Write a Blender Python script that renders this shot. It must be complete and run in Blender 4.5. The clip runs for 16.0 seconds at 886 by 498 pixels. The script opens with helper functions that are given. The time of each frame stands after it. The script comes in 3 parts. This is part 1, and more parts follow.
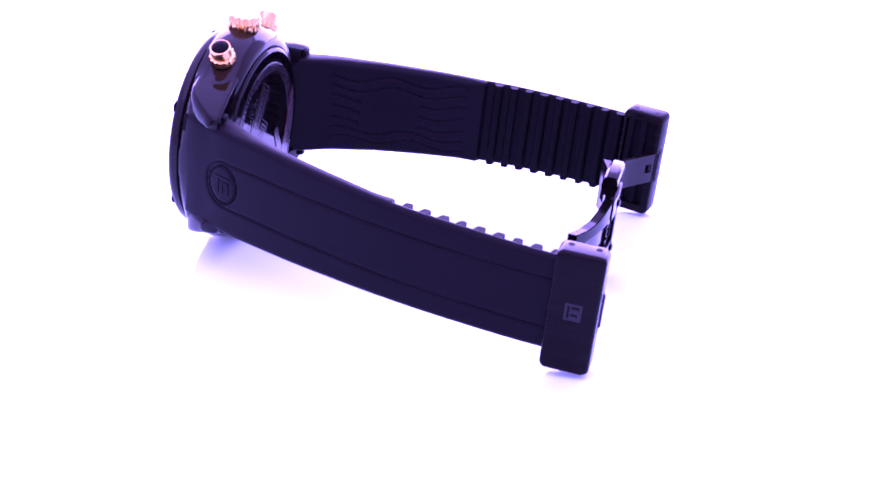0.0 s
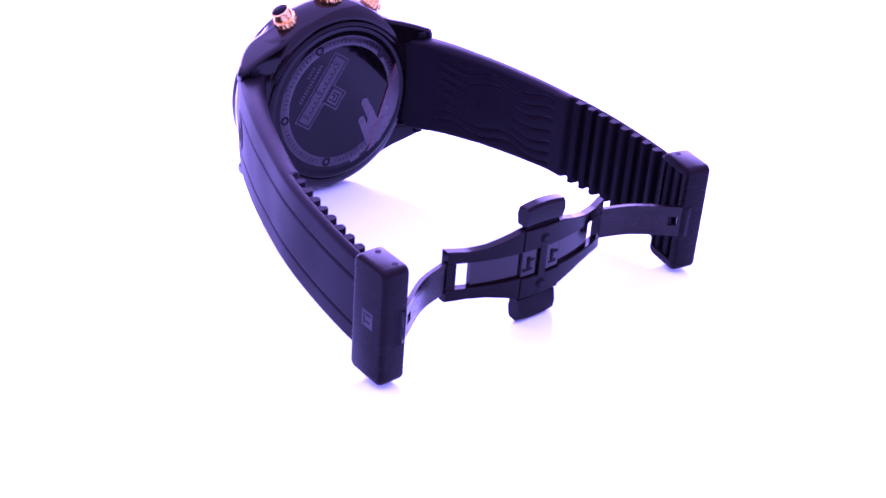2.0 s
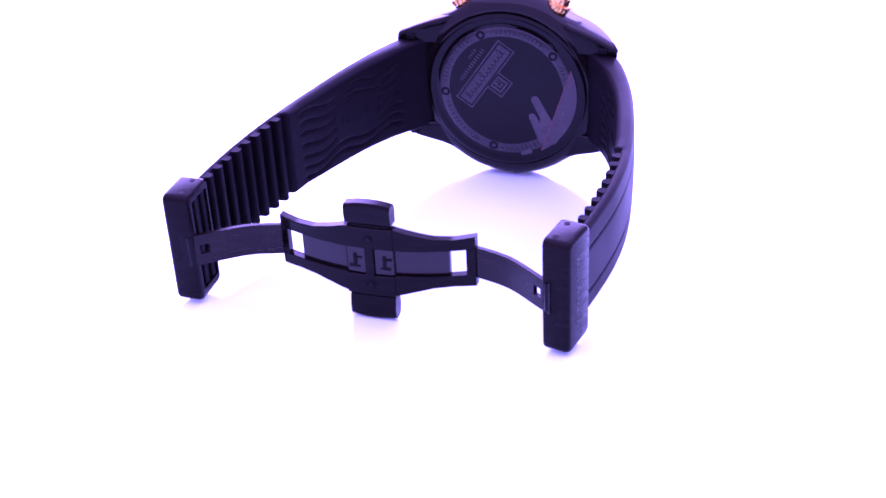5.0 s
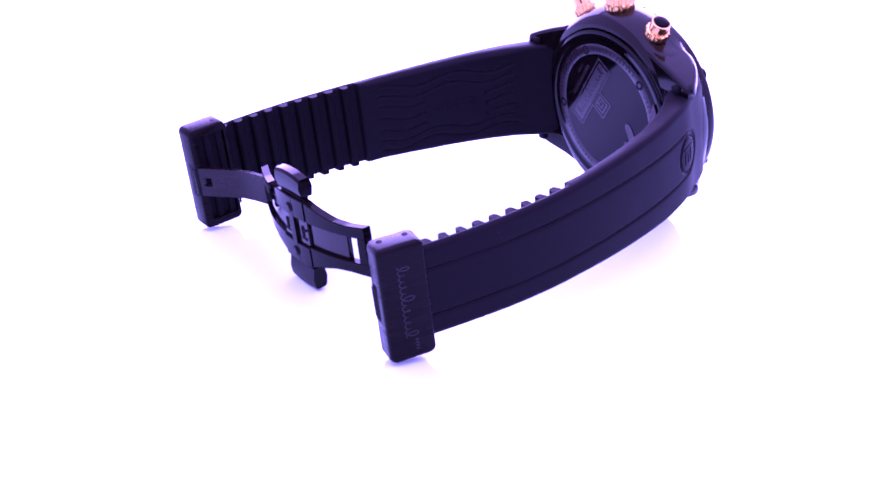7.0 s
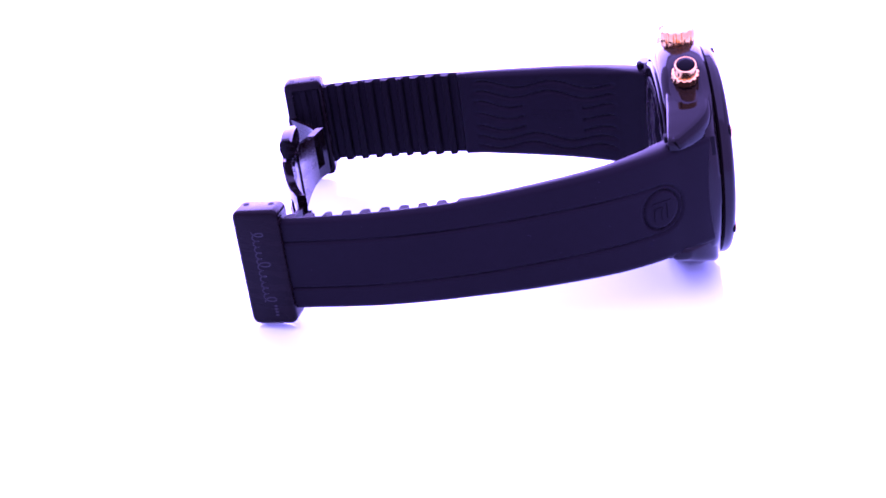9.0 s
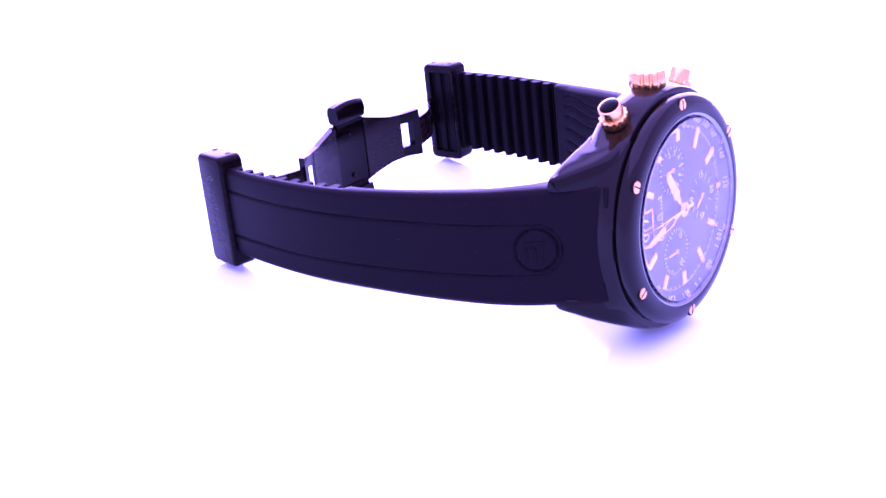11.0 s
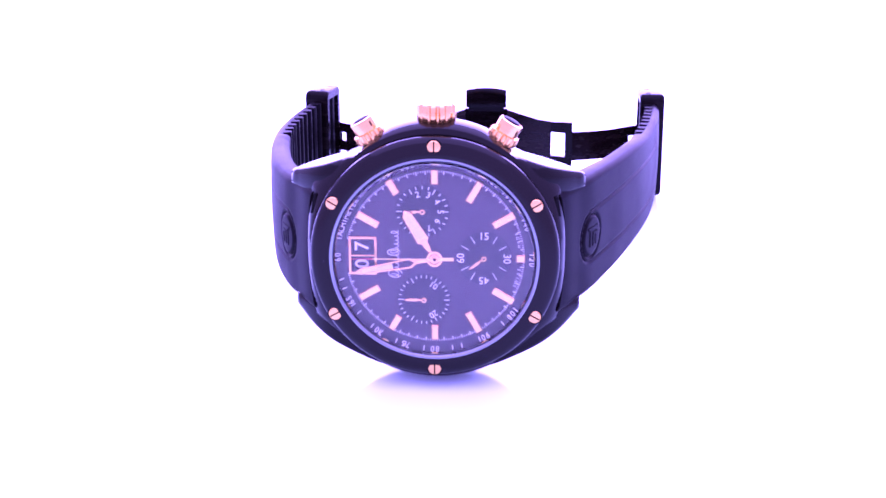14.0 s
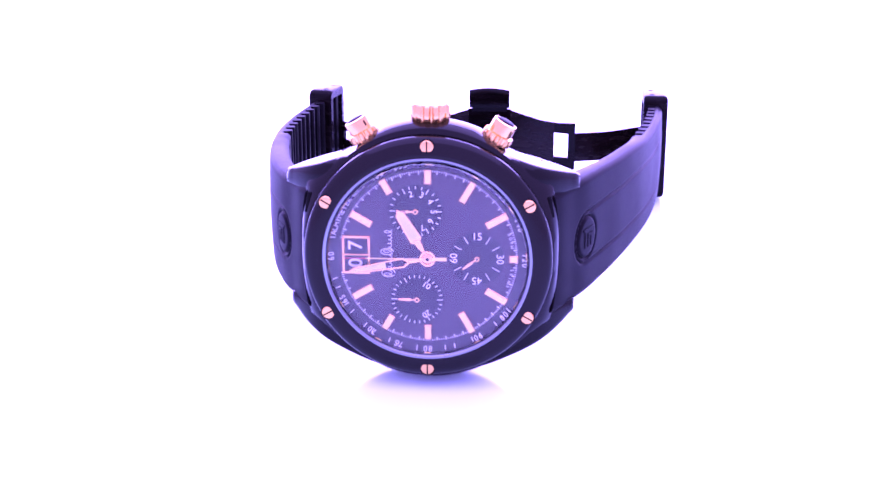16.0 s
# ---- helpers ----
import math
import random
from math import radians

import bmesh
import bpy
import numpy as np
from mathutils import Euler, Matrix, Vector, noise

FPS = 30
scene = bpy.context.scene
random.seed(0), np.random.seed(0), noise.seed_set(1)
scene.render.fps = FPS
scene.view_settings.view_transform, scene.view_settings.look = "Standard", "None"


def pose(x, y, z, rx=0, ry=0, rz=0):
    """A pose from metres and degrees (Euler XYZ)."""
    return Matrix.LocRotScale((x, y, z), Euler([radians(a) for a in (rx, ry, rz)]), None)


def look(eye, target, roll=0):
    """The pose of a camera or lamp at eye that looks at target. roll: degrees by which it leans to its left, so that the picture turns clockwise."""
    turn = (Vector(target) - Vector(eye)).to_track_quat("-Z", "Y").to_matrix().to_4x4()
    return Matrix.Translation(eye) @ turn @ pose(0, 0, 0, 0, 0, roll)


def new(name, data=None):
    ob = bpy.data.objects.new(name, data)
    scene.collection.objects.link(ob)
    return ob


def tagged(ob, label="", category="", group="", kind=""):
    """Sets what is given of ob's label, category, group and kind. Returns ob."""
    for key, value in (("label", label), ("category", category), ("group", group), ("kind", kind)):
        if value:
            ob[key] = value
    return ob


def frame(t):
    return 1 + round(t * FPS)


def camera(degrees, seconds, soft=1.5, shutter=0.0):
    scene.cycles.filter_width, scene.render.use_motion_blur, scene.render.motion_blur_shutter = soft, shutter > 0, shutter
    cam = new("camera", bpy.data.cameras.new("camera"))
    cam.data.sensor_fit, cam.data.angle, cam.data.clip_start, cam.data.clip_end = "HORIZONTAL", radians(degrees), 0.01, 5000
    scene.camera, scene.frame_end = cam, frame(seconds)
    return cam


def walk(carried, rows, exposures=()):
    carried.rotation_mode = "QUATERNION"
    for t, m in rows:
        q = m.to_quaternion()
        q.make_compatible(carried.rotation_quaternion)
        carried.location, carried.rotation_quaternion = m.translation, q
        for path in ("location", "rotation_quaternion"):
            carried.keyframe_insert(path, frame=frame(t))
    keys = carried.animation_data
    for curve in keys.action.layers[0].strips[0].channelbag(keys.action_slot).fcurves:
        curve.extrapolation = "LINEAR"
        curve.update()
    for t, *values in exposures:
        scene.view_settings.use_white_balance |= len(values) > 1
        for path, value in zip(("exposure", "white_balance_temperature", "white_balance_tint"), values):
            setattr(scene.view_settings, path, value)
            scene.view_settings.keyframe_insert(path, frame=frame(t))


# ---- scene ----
# ---------------------------------------------------------------- camera
cam = camera(35.134, 16.0, soft=1.65)
EYE = (0.0, -0.29475, 0.1384)
AIM = (-0.00725, 0.61162, -0.28401)
walk(cam, [(0.0, look(EYE, AIM, -0.567)), (16.0, look(EYE, AIM, -0.567))])

# ---------------------------------------------------------------- light: a violet-white photo tent with a softbox overhead
VIOLET = (0.37, 0.252, 1.0)
world = bpy.data.worlds.new("tent_light")
scene.world = world
world.use_nodes = True
wbg = world.node_tree.nodes["Background"]
wbg.inputs["Color"].default_value = (*VIOLET, 1)
wbg.inputs["Strength"].default_value = 4.4


def make_softbox(eye, aim, wide, high, watts):
    data = bpy.data.lights.new("softbox", "AREA")
    data.shape, data.size, data.size_y, data.energy, data.color = "RECTANGLE", wide, high, watts, VIOLET
    new("softbox", data).matrix_world = look(eye, aim)


make_softbox((0.0, 0.05, 0.9), (0.0, 0.0, 0.0), 1.6, 1.6, 38.0)
make_softbox((0.0, 1.1, 0.47), (0.0, 0.0, 0.44), 2.0, 0.9, 150.0)


# ---------------------------------------------------------------- materials
def material(name, base, rough, metal=0.0, spec=0.5, grain=(400, 0.04), stain=(60, 0.12), bump=0.02, stretch=(1, 1, 1), coat=0.0):
    m = bpy.data.materials.new(name)
    m.use_nodes = True
    nt = m.node_tree
    p = nt.nodes["Principled BSDF"]
    p.inputs["Metallic"].default_value = metal
    p.inputs["Specular IOR Level"].default_value = spec
    p.inputs["Coat Weight"].default_value = coat
    p.inputs["Coat Roughness"].default_value = 0.08
    tc = nt.nodes.new("ShaderNodeTexCoord")
    mp = nt.nodes.new("ShaderNodeMapping")
    mp.inputs["Scale"].default_value = stretch
    nt.links.new(tc.outputs["Object"], mp.inputs["Vector"])
    fine = nt.nodes.new("ShaderNodeTexNoise")
    fine.inputs["Scale"].default_value = grain[0] * 10
    fine.inputs["Detail"].default_value = 6
    wide = nt.nodes.new("ShaderNodeTexNoise")
    wide.inputs["Scale"].default_value = stain[0]
    wide.inputs["Detail"].default_value = 4
    for n in (fine, wide):
        nt.links.new(mp.outputs["Vector"], n.inputs["Vector"])
    ramp = nt.nodes.new("ShaderNodeMapRange")
    ramp.inputs["From Min"].default_value, ramp.inputs["From Max"].default_value = 0.3, 0.7
    ramp.inputs["To Min"].default_value, ramp.inputs["To Max"].default_value = 1 - stain[1], 1 + stain[1]
    nt.links.new(wide.outputs["Fac"], ramp.inputs["Value"])
    tint = nt.nodes.new("ShaderNodeMix")
    tint.data_type, tint.blend_type = "RGBA", "MULTIPLY"
    tint.inputs["Factor"].default_value = 1.0
    tint.inputs["A"].default_value = (*base, 1)
    nt.links.new(ramp.outputs["Result"], tint.inputs["B"])
    nt.links.new(tint.outputs["Result"], p.inputs["Base Color"])
    rr = nt.nodes.new("ShaderNodeMapRange")
    rr.inputs["From Min"].default_value, rr.inputs["From Max"].default_value = 0.3, 0.7
    rr.inputs["To Min"].default_value = max(0.02, rough - grain[1] - 0.3 * stain[1] * rough)
    rr.inputs["To Max"].default_value = min(1.0, rough + grain[1] + 0.3 * stain[1] * rough)
    nt.links.new(wide.outputs["Fac"], rr.inputs["Value"])
    nt.links.new(rr.outputs["Result"], p.inputs["Roughness"])
    if bump > 0:
        bp = nt.nodes.new("ShaderNodeBump")
        bp.inputs["Strength"].default_value = bump
        bp.inputs["Distance"].default_value = 0.0002
        nt.links.new(fine.outputs["Fac"], bp.inputs["Height"])
        nt.links.new(bp.outputs["Normal"], p.inputs["Normal"])
    return m


def dusty(m, colour, scale=900, limit=0.055):
    """Lint and dust flecks over a dark material."""
    nt = m.node_tree
    p = nt.nodes["Principled BSDF"]
    old = p.inputs["Base Color"].links[0].from_socket
    tc = nt.nodes.new("ShaderNodeTexCoord")
    v = nt.nodes.new("ShaderNodeTexVoronoi")
    v.inputs["Scale"].default_value = scale
    v.inputs["Randomness"].default_value = 1.0
    nt.links.new(tc.outputs["Object"], v.inputs["Vector"])
    less = nt.nodes.new("ShaderNodeMath")
    less.operation = "LESS_THAN"
    less.inputs[1].default_value = limit
    nt.links.new(v.outputs["Distance"], less.inputs[0])
    sparse = nt.nodes.new("ShaderNodeTexNoise")
    sparse.inputs["Scale"].default_value = 120
    nt.links.new(tc.outputs["Object"], sparse.inputs["Vector"])
    gate = nt.nodes.new("ShaderNodeMath")
    gate.operation = "GREATER_THAN"
    gate.inputs[1].default_value = 0.60
    nt.links.new(sparse.outputs["Fac"], gate.inputs[0])
    both = nt.nodes.new("ShaderNodeMath")
    both.operation = "MULTIPLY"
    nt.links.new(less.outputs[0], both.inputs[0])
    nt.links.new(gate.outputs[0], both.inputs[1])
    mix = nt.nodes.new("ShaderNodeMix")
    mix.data_type = "RGBA"
    mix.inputs["B"].default_value = (*colour, 1)
    nt.links.new(both.outputs[0], mix.inputs["Factor"])
    nt.links.new(old, mix.inputs["A"])
    nt.links.new(mix.outputs["Result"], p.inputs["Base Color"])
    return m


RUBBER = dusty(material("black_rubber", (0.0042, 0.0031, 0.0044), 0.48, spec=0.052, grain=(350, 0.05), stain=(45, 0.15), bump=0.10), (0.08, 0.075, 0.09), 700, 0.035)
RUBBER_IN = material("ribbed_rubber", (0.0032, 0.0024, 0.0032), 0.6, spec=0.05, grain=(300, 0.05), stain=(60, 0.12), bump=0.12)
BLACK = dusty(material("black_plated_steel", (0.0046, 0.0031, 0.0030), 0.10, spec=0.165, grain=(200, 0.03), stain=(40, 0.15), bump=0.008), (0.12, 0.11, 0.13), 500, 0.03)
BRUSHED = material("brushed_black_steel", (0.0026, 0.0017, 0.0016), 0.11, spec=0.085, grain=(160, 0.06), stain=(140, 0.5), bump=0.03, stretch=(1, 1, 6))
BUCKLE = material("satin_black_steel", (0.0040, 0.0025, 0.0026), 0.26, spec=0.06, grain=(160, 0.06), stain=(110, 0.3), bump=0.03, stretch=(1, 1, 5))
PANEL = material("polished_dark_panel", (0.008, 0.0048, 0.0044), 0.10, spec=0.28, stain=(110, 0.3), bump=0.01)
# near-black for small dark parts, and for the shade inside uncut holes and slots
DARK = material("dark_parts_hole_shade", (0.003, 0.0025, 0.003), 0.7, spec=0.1, bump=0.0)
ROSE = material("rose_gold", (0.80, 0.44, 0.16), 0.20, metal=1.0, grain=(300, 0.05), stain=(300, 0.08), bump=0.02)
LUME = material("pale_gold_lume", (0.86, 0.57, 0.20), 0.28, metal=0.85, grain=(300, 0.05), stain=(300, 0.05), bump=0.04)
PRINT = material("white_print", (0.80, 0.74, 0.66), 0.5, bump=0.0)
ARM = material("mottled_satin_steel", (0.0070, 0.0042, 0.0038), 0.24, spec=0.16, grain=(160, 0.08), stain=(160, 0.45), bump=0.04, stretch=(1, 1, 3))
CREAM = material("cream_lume", (0.80, 0.76, 0.46), 0.5, spec=0.3, stain=(300, 0.06), bump=0.04)
# pale metal that imitates the highlight on the crystal's glass edge
RIM_GLINT = material("bevel_glint_metal", (0.23, 0.25, 0.25), 0.25, metal=1.0, bump=0.0)
RED = material("red_lacquer", (0.60, 0.02, 0.04), 0.4, bump=0.0)
FILM_RED = material("dark_red_edge", (0.085, 0.010, 0.016), 0.4, bump=0.0)
FLANGE = material("dark_sloped_ring", (0.0075, 0.0050, 0.0060), 0.36, spec=0.2, grain=(250, 0.03), stain=(40, 0.10), bump=0.0)
DIAL = material("dark_sunray_dial", (0.042, 0.030, 0.034), 0.40, metal=1.0, grain=(250, 0.02), stain=(40, 0.06), bump=0.0)
dial_shader = DIAL.node_tree.nodes["Principled BSDF"]
dial_shader.inputs["Anisotropic"].default_value = 0.85
brush = DIAL.node_tree.nodes.new("ShaderNodeTangent")
brush.direction_type, brush.axis = "RADIAL", "Y"
DIAL.node_tree.links.new(brush.outputs["Tangent"], dial_shader.inputs["Tangent"])
SUBDIAL = material("recessed_subdial", (0.0035, 0.0023, 0.0028), 0.42, metal=0.0, spec=0.15, stain=(80, 0.1), bump=0.0)
ETCHED = material("etched_grey_steel", (0.014, 0.010, 0.012), 0.28, spec=0.36, grain=(200, 0.06), stain=(120, 0.25), bump=0.05)
BACK = material("mirror_black_caseback", (0.0022, 0.0014, 0.0015), 0.05, spec=0.14, stain=(50, 0.2), bump=0.005)
ETCH_DIM = material("faint_engraving", (0.008, 0.0056, 0.0066), 0.40, spec=0.22, stain=(120, 0.25), bump=0.04)
LUG = material("polished_black_lug", (0.0022, 0.0013, 0.0012), 0.09, spec=0.14, grain=(200, 0.03), stain=(40, 0.15), bump=0.006)
ONYX = material("black_onyx", (0.003, 0.0025, 0.003), 0.42, spec=0.03, bump=0.0)
FILM = material("clear_protective_film", (0.040, 0.031, 0.035), 0.26, spec=0.28, stain=(90, 0.15), bump=0.02)
FLOOR = material("white_acrylic", (0.70, 0.88, 0.88), 0.10, spec=0.45, grain=(30, 0.03), stain=(6, 0.01), bump=0.0)

GLASS = bpy.data.materials.new("sapphire_glass")
GLASS.use_nodes = True
gp = GLASS.node_tree.nodes["Principled BSDF"]
gp.inputs["Transmission Weight"].default_value = 1.0
gp.inputs["IOR"].default_value = 1.49
gp.inputs["Roughness"].default_value = 0.0
gp.inputs["Base Color"].default_value = (1, 1, 1, 1)

# ---------------------------------------------------------------- building helpers
# The watch lies in its own frame in millimetres: x towards six o'clock, y from the glass to the case back, z towards the crown.
SEAT = pose(-0.00056, -0.05905, 0.02626, -6.943) @ Matrix.Scale(0.001, 4)


def finish(name, me, mat, parent, label="", kind="", sharp=32):
    me.materials.append(mat)
    me.polygons.foreach_set("use_smooth", [True] * len(me.polygons))
    me.set_sharp_from_angle(angle=radians(sharp))
    ob = new(name, me)
    ob.parent = parent
    return tagged(ob, label, "", "", kind)


def part(name, bm, mat, parent, label="", kind="", sharp=32):
    """One mesh object under a thing or a part, from a bmesh in the watch's frame."""
    bmesh.ops.transform(bm, matrix=SEAT, verts=bm.verts)
    bmesh.ops.recalc_face_normals(bm, faces=bm.faces)
    me = bpy.data.meshes.new(name)
    bm.to_mesh(me)
    bm.free()
    return finish(name, me, mat, parent, label, kind, sharp)


def lathe(profile, seg=96, centre=(0, 0, 0), turn=None, close=False):
    """Turns (radius, y) about the y axis; turn carries the axis elsewhere."""
    bm = bmesh.new()
    rings = []
    profile = list(profile)
    # a ring just inside the rim keeps flat discs flat
    if profile[0][0] < 1e-6 and abs(profile[1][1] - profile[0][1]) < 1e-6:
        profile.insert(1, (profile[1][0] * 0.97, profile[1][1]))
    if profile[-1][0] < 1e-6 and abs(profile[-2][1] - profile[-1][1]) < 1e-6:
        profile.insert(-1, (profile[-2][0] * 0.97, profile[-2][1]))
    for r, y in profile:
        if r < 1e-6:
            rings.append([bm.verts.new((0, y, 0))])
        else:
            rings.append([bm.verts.new((r * math.cos(2 * math.pi * k / seg), y, r * math.sin(2 * math.pi * k / seg))) for k in range(seg)])
    pairs = list(zip(rings, rings[1:])) + ([(rings[-1], rings[0])] if close else [])
    for p, q in pairs:
        for k in range(seg):
            j = (k + 1) % seg
            if len(p) == 1 and len(q) > 1:
                bm.faces.new((p[0], q[j], q[k]))
            elif len(q) == 1 and len(p) > 1:
                bm.faces.new((p[k], p[j], q[0]))
            elif len(p) > 1:
                bm.faces.new((p[k], p[j], q[j], q[k]))
    if turn is not None:
        bmesh.ops.transform(bm, matrix=turn, verts=bm.verts)
    bmesh.ops.translate(bm, vec=centre, verts=bm.verts)
    return bm


def box(x0, x1, y0, y1, z0, z1, bevel=0.2, seg=2, turn=None):
    bm = bmesh.new()
    bmesh.ops.create_cube(bm, size=1)
    bmesh.ops.transform(bm, matrix=Matrix.Translation(((x0 + x1) / 2, (y0 + y1) / 2, (z0 + z1) / 2)) @ Matrix.Diagonal((x1 - x0, y1 - y0, z1 - z0, 1)), verts=bm.verts)
    if bevel:
        bmesh.ops.bevel(bm, geom=list(bm.edges), offset=bevel, segments=seg, profile=0.5, affect="EDGES")
    if turn is not None:
        bmesh.ops.transform(bm, matrix=turn, verts=bm.verts)
    return bm


def join(*meshes):
    out = bmesh.new()
    for b in meshes:
        me = bpy.data.meshes.new("joined")
        b.to_mesh(me)
        b.free()
        out.from_mesh(me)
        bpy.data.meshes.remove(me)
    return out


def prism(outline, y0, y1, bevel=0.0, turn=None):
    """A plate with the (x, z) outline between two depths."""
    bm = bmesh.new()
    face = bm.faces.new([bm.verts.new((x, y0, z)) for x, z in outline])
    got = bmesh.ops.extrude_face_region(bm, geom=[face])
    bmesh.ops.translate(bm, vec=(0, y1 - y0, 0), verts=[v for v in got["geom"] if isinstance(v, bmesh.types.BMVert)])
    if bevel:
        bmesh.ops.bevel(bm, geom=list(bm.edges), offset=bevel, segments=1, affect="EDGES")
    if turn is not None:
        bmesh.ops.transform(bm, matrix=turn, verts=bm.verts)
    return bm


def loft(sections, cap=True):
    bm = bmesh.new()
    rings = [[bm.verts.new(p) for p in s] for s in sections]
    n = len(rings[0])
    for p, q in zip(rings, rings[1:]):
        for k in range(n):
            j = (k + 1) % n
            bm.faces.new((p[k], p[j], q[j], q[k]))
    if cap:
        bm.faces.new(rings[0])
        bm.faces.new(rings[-1][::-1])
    return bm


def ribbon(points, width, y0, y1):
    """A flat stroke along (x, z) points, between two depths."""
    n = len(points)
    secs = []
    for i, (x, z) in enumerate(points):
        ax, az = points[max(0, i - 1)]
        bx, bz = points[min(n - 1, i + 1)]
        d = math.hypot(bx - ax, bz - az) or 1
        nx, nz = -(bz - az) / d * width / 2, (bx - ax) / d * width / 2
        secs.append([(x + nx, y0, z + nz), (x - nx, y0, z - nz), (x - nx, y1, z - nz), (x + nx, y1, z + nz)])
    return loft(secs)


def lettering(words, size, x, z, turn, y, extra=0.0, bold=0.0):
    """Words centred at (x, z), their upright turned by so many degrees, facing the glass."""
    cu = bpy.data.curves.new("lettering", "FONT")
    cu.body, cu.size, cu.align_x, cu.align_y = words, size, "CENTER", "CENTER"
    cu.extrude, cu.resolution_u, cu.offset, cu.space_character = 0.03, 3, bold, 1.0 + extra
    ob = bpy.data.objects.new("lettering", cu)
    me = ob.to_mesh()
    bm = bmesh.new()
    bm.from_mesh(me)
    ob.to_mesh_clear()
    bpy.data.objects.remove(ob)
    bpy.data.curves.remove(cu)
    c, s = math.cos(radians(turn)), math.sin(radians(turn))
    for v in bm.verts:
        px, pz = v.co.x, v.co.y
        v.co = (x + c * px - s * pz, y - v.co.z, z + s * px + c * pz)
    return bm


def script_line(x0, x1, tall, loops):
    """A flowing hand-drawn line of uneven strokes, as (x, z) points."""
    out = []
    for i in range(loops * 18 + 1):
        u = i / (loops * 18)
        k = min(loops - 1, int(u * loops))
        h = (0.95, 0.35, 0.42, 0.3, 0.5, 0.28, 1.0, 0.36, 0.44, 0.32, 0.4, 0.85)[k % 12]
        a = 2 * math.pi * (u * loops - k)
        out.append((x0 + (x1 - x0) * u + 0.42 * tall * h * math.sin(a), tall * (-0.45 + h * (1 - math.cos(a)) / 1.5 * 1.0) + 0.25 * (1 - math.cos(a)) * 0.3 * tall))
    return out


def smooth_line(knots, n):
    """A smooth curve through the knots, as n points at even steps of its length."""
    k = [Vector(p) for p in knots]
    k = [2 * k[0] - k[1]] + k + [2 * k[-1] - k[-2]]
    pts = []
    for i in range(1, len(k) - 2):
        for j in range(40):
            u = j / 40
            a, b, c, d = k[i - 1], k[i], k[i + 1], k[i + 2]
            pts.append(0.5 * ((2 * b) + (c - a) * u + (2 * a - 5 * b + 4 * c - d) * u * u + (3 * b - a - 3 * c + d) * u ** 3))
    pts.append(k[-2])
    run = [0.0]
    for a, b in zip(pts, pts[1:]):
        run.append(run[-1] + (b - a).length)
    xs = np.interp(np.linspace(0, run[-1], n), run, [p[0] for p in pts])
    ys = np.interp(np.linspace(0, run[-1], n), run, [p[1] for p in pts])
    return list(zip(xs.tolist(), ys.tolist())), run[-1]


# ---------------------------------------------------------------- the table
def make_ground():
    bm = bmesh.new()
    rings = []
    for r in (0.05, 0.15, 0.4, 0.8, 1.5):
        rings.append([bm.verts.new((r * math.cos(k * math.pi / 32), r * math.sin(k * math.pi / 32), 0)) for k in range(64)])
    bm.faces.new(rings[0])
    for p, q in zip(rings, rings[1:]):
        for k in range(64):
            bm.faces.new((p[k], q[k], q[(k + 1) % 64], p[(k + 1) % 64]))
    bmesh.ops.recalc_face_normals(bm, faces=bm.faces)
    me = bpy.data.meshes.new("ground")
    bm.to_mesh(me)
    bm.free()
    me.materials.append(FLOOR)
    return tagged(new("ground", me), "seamless glossy white acrylic tabletop under bright light", "tabletop", kind="structure")


make_ground()
watch = tagged(new("wristwatch"), "black chronograph wristwatch with rose gold crown, standing on its side", "wristwatch")


# ---------------------------------------------------------------- case
def round_rect(x, z0, z1, y0, y1, r):
    out = []
    for cz, cy, a0 in ((z1 - r, y1 - r, 0), (z0 + r, y1 - r, 90), (z0 + r, y0 + r, 180), (z1 - r, y0 + r, 270)):
        for k in range(5):
            a = radians(a0 + k * 22.5)
            out.append((x, cy + r * math.sin(a), cz + r * math.cos(a)))
    return out


LUG_A = (0, 8, 9.5, 11.5, 13, 15, 17.5, 19, 22, 24, 26.5, 28.2)
LUG_Z = (30.0, 26.0, 23.6, 21.7, 20.4, 19.1, 18.1, 17.6, 16.5, 15.8, 14.7, 14.0)


def shoulder(a):
    """Height of the upper shoulder that sweeps from the pushers down to the lug tips."""
    return float(np.mean(np.interp([min(28.2, a + k * 0.4) for k in range(-4, 5)], LUG_A, LUG_Z)))


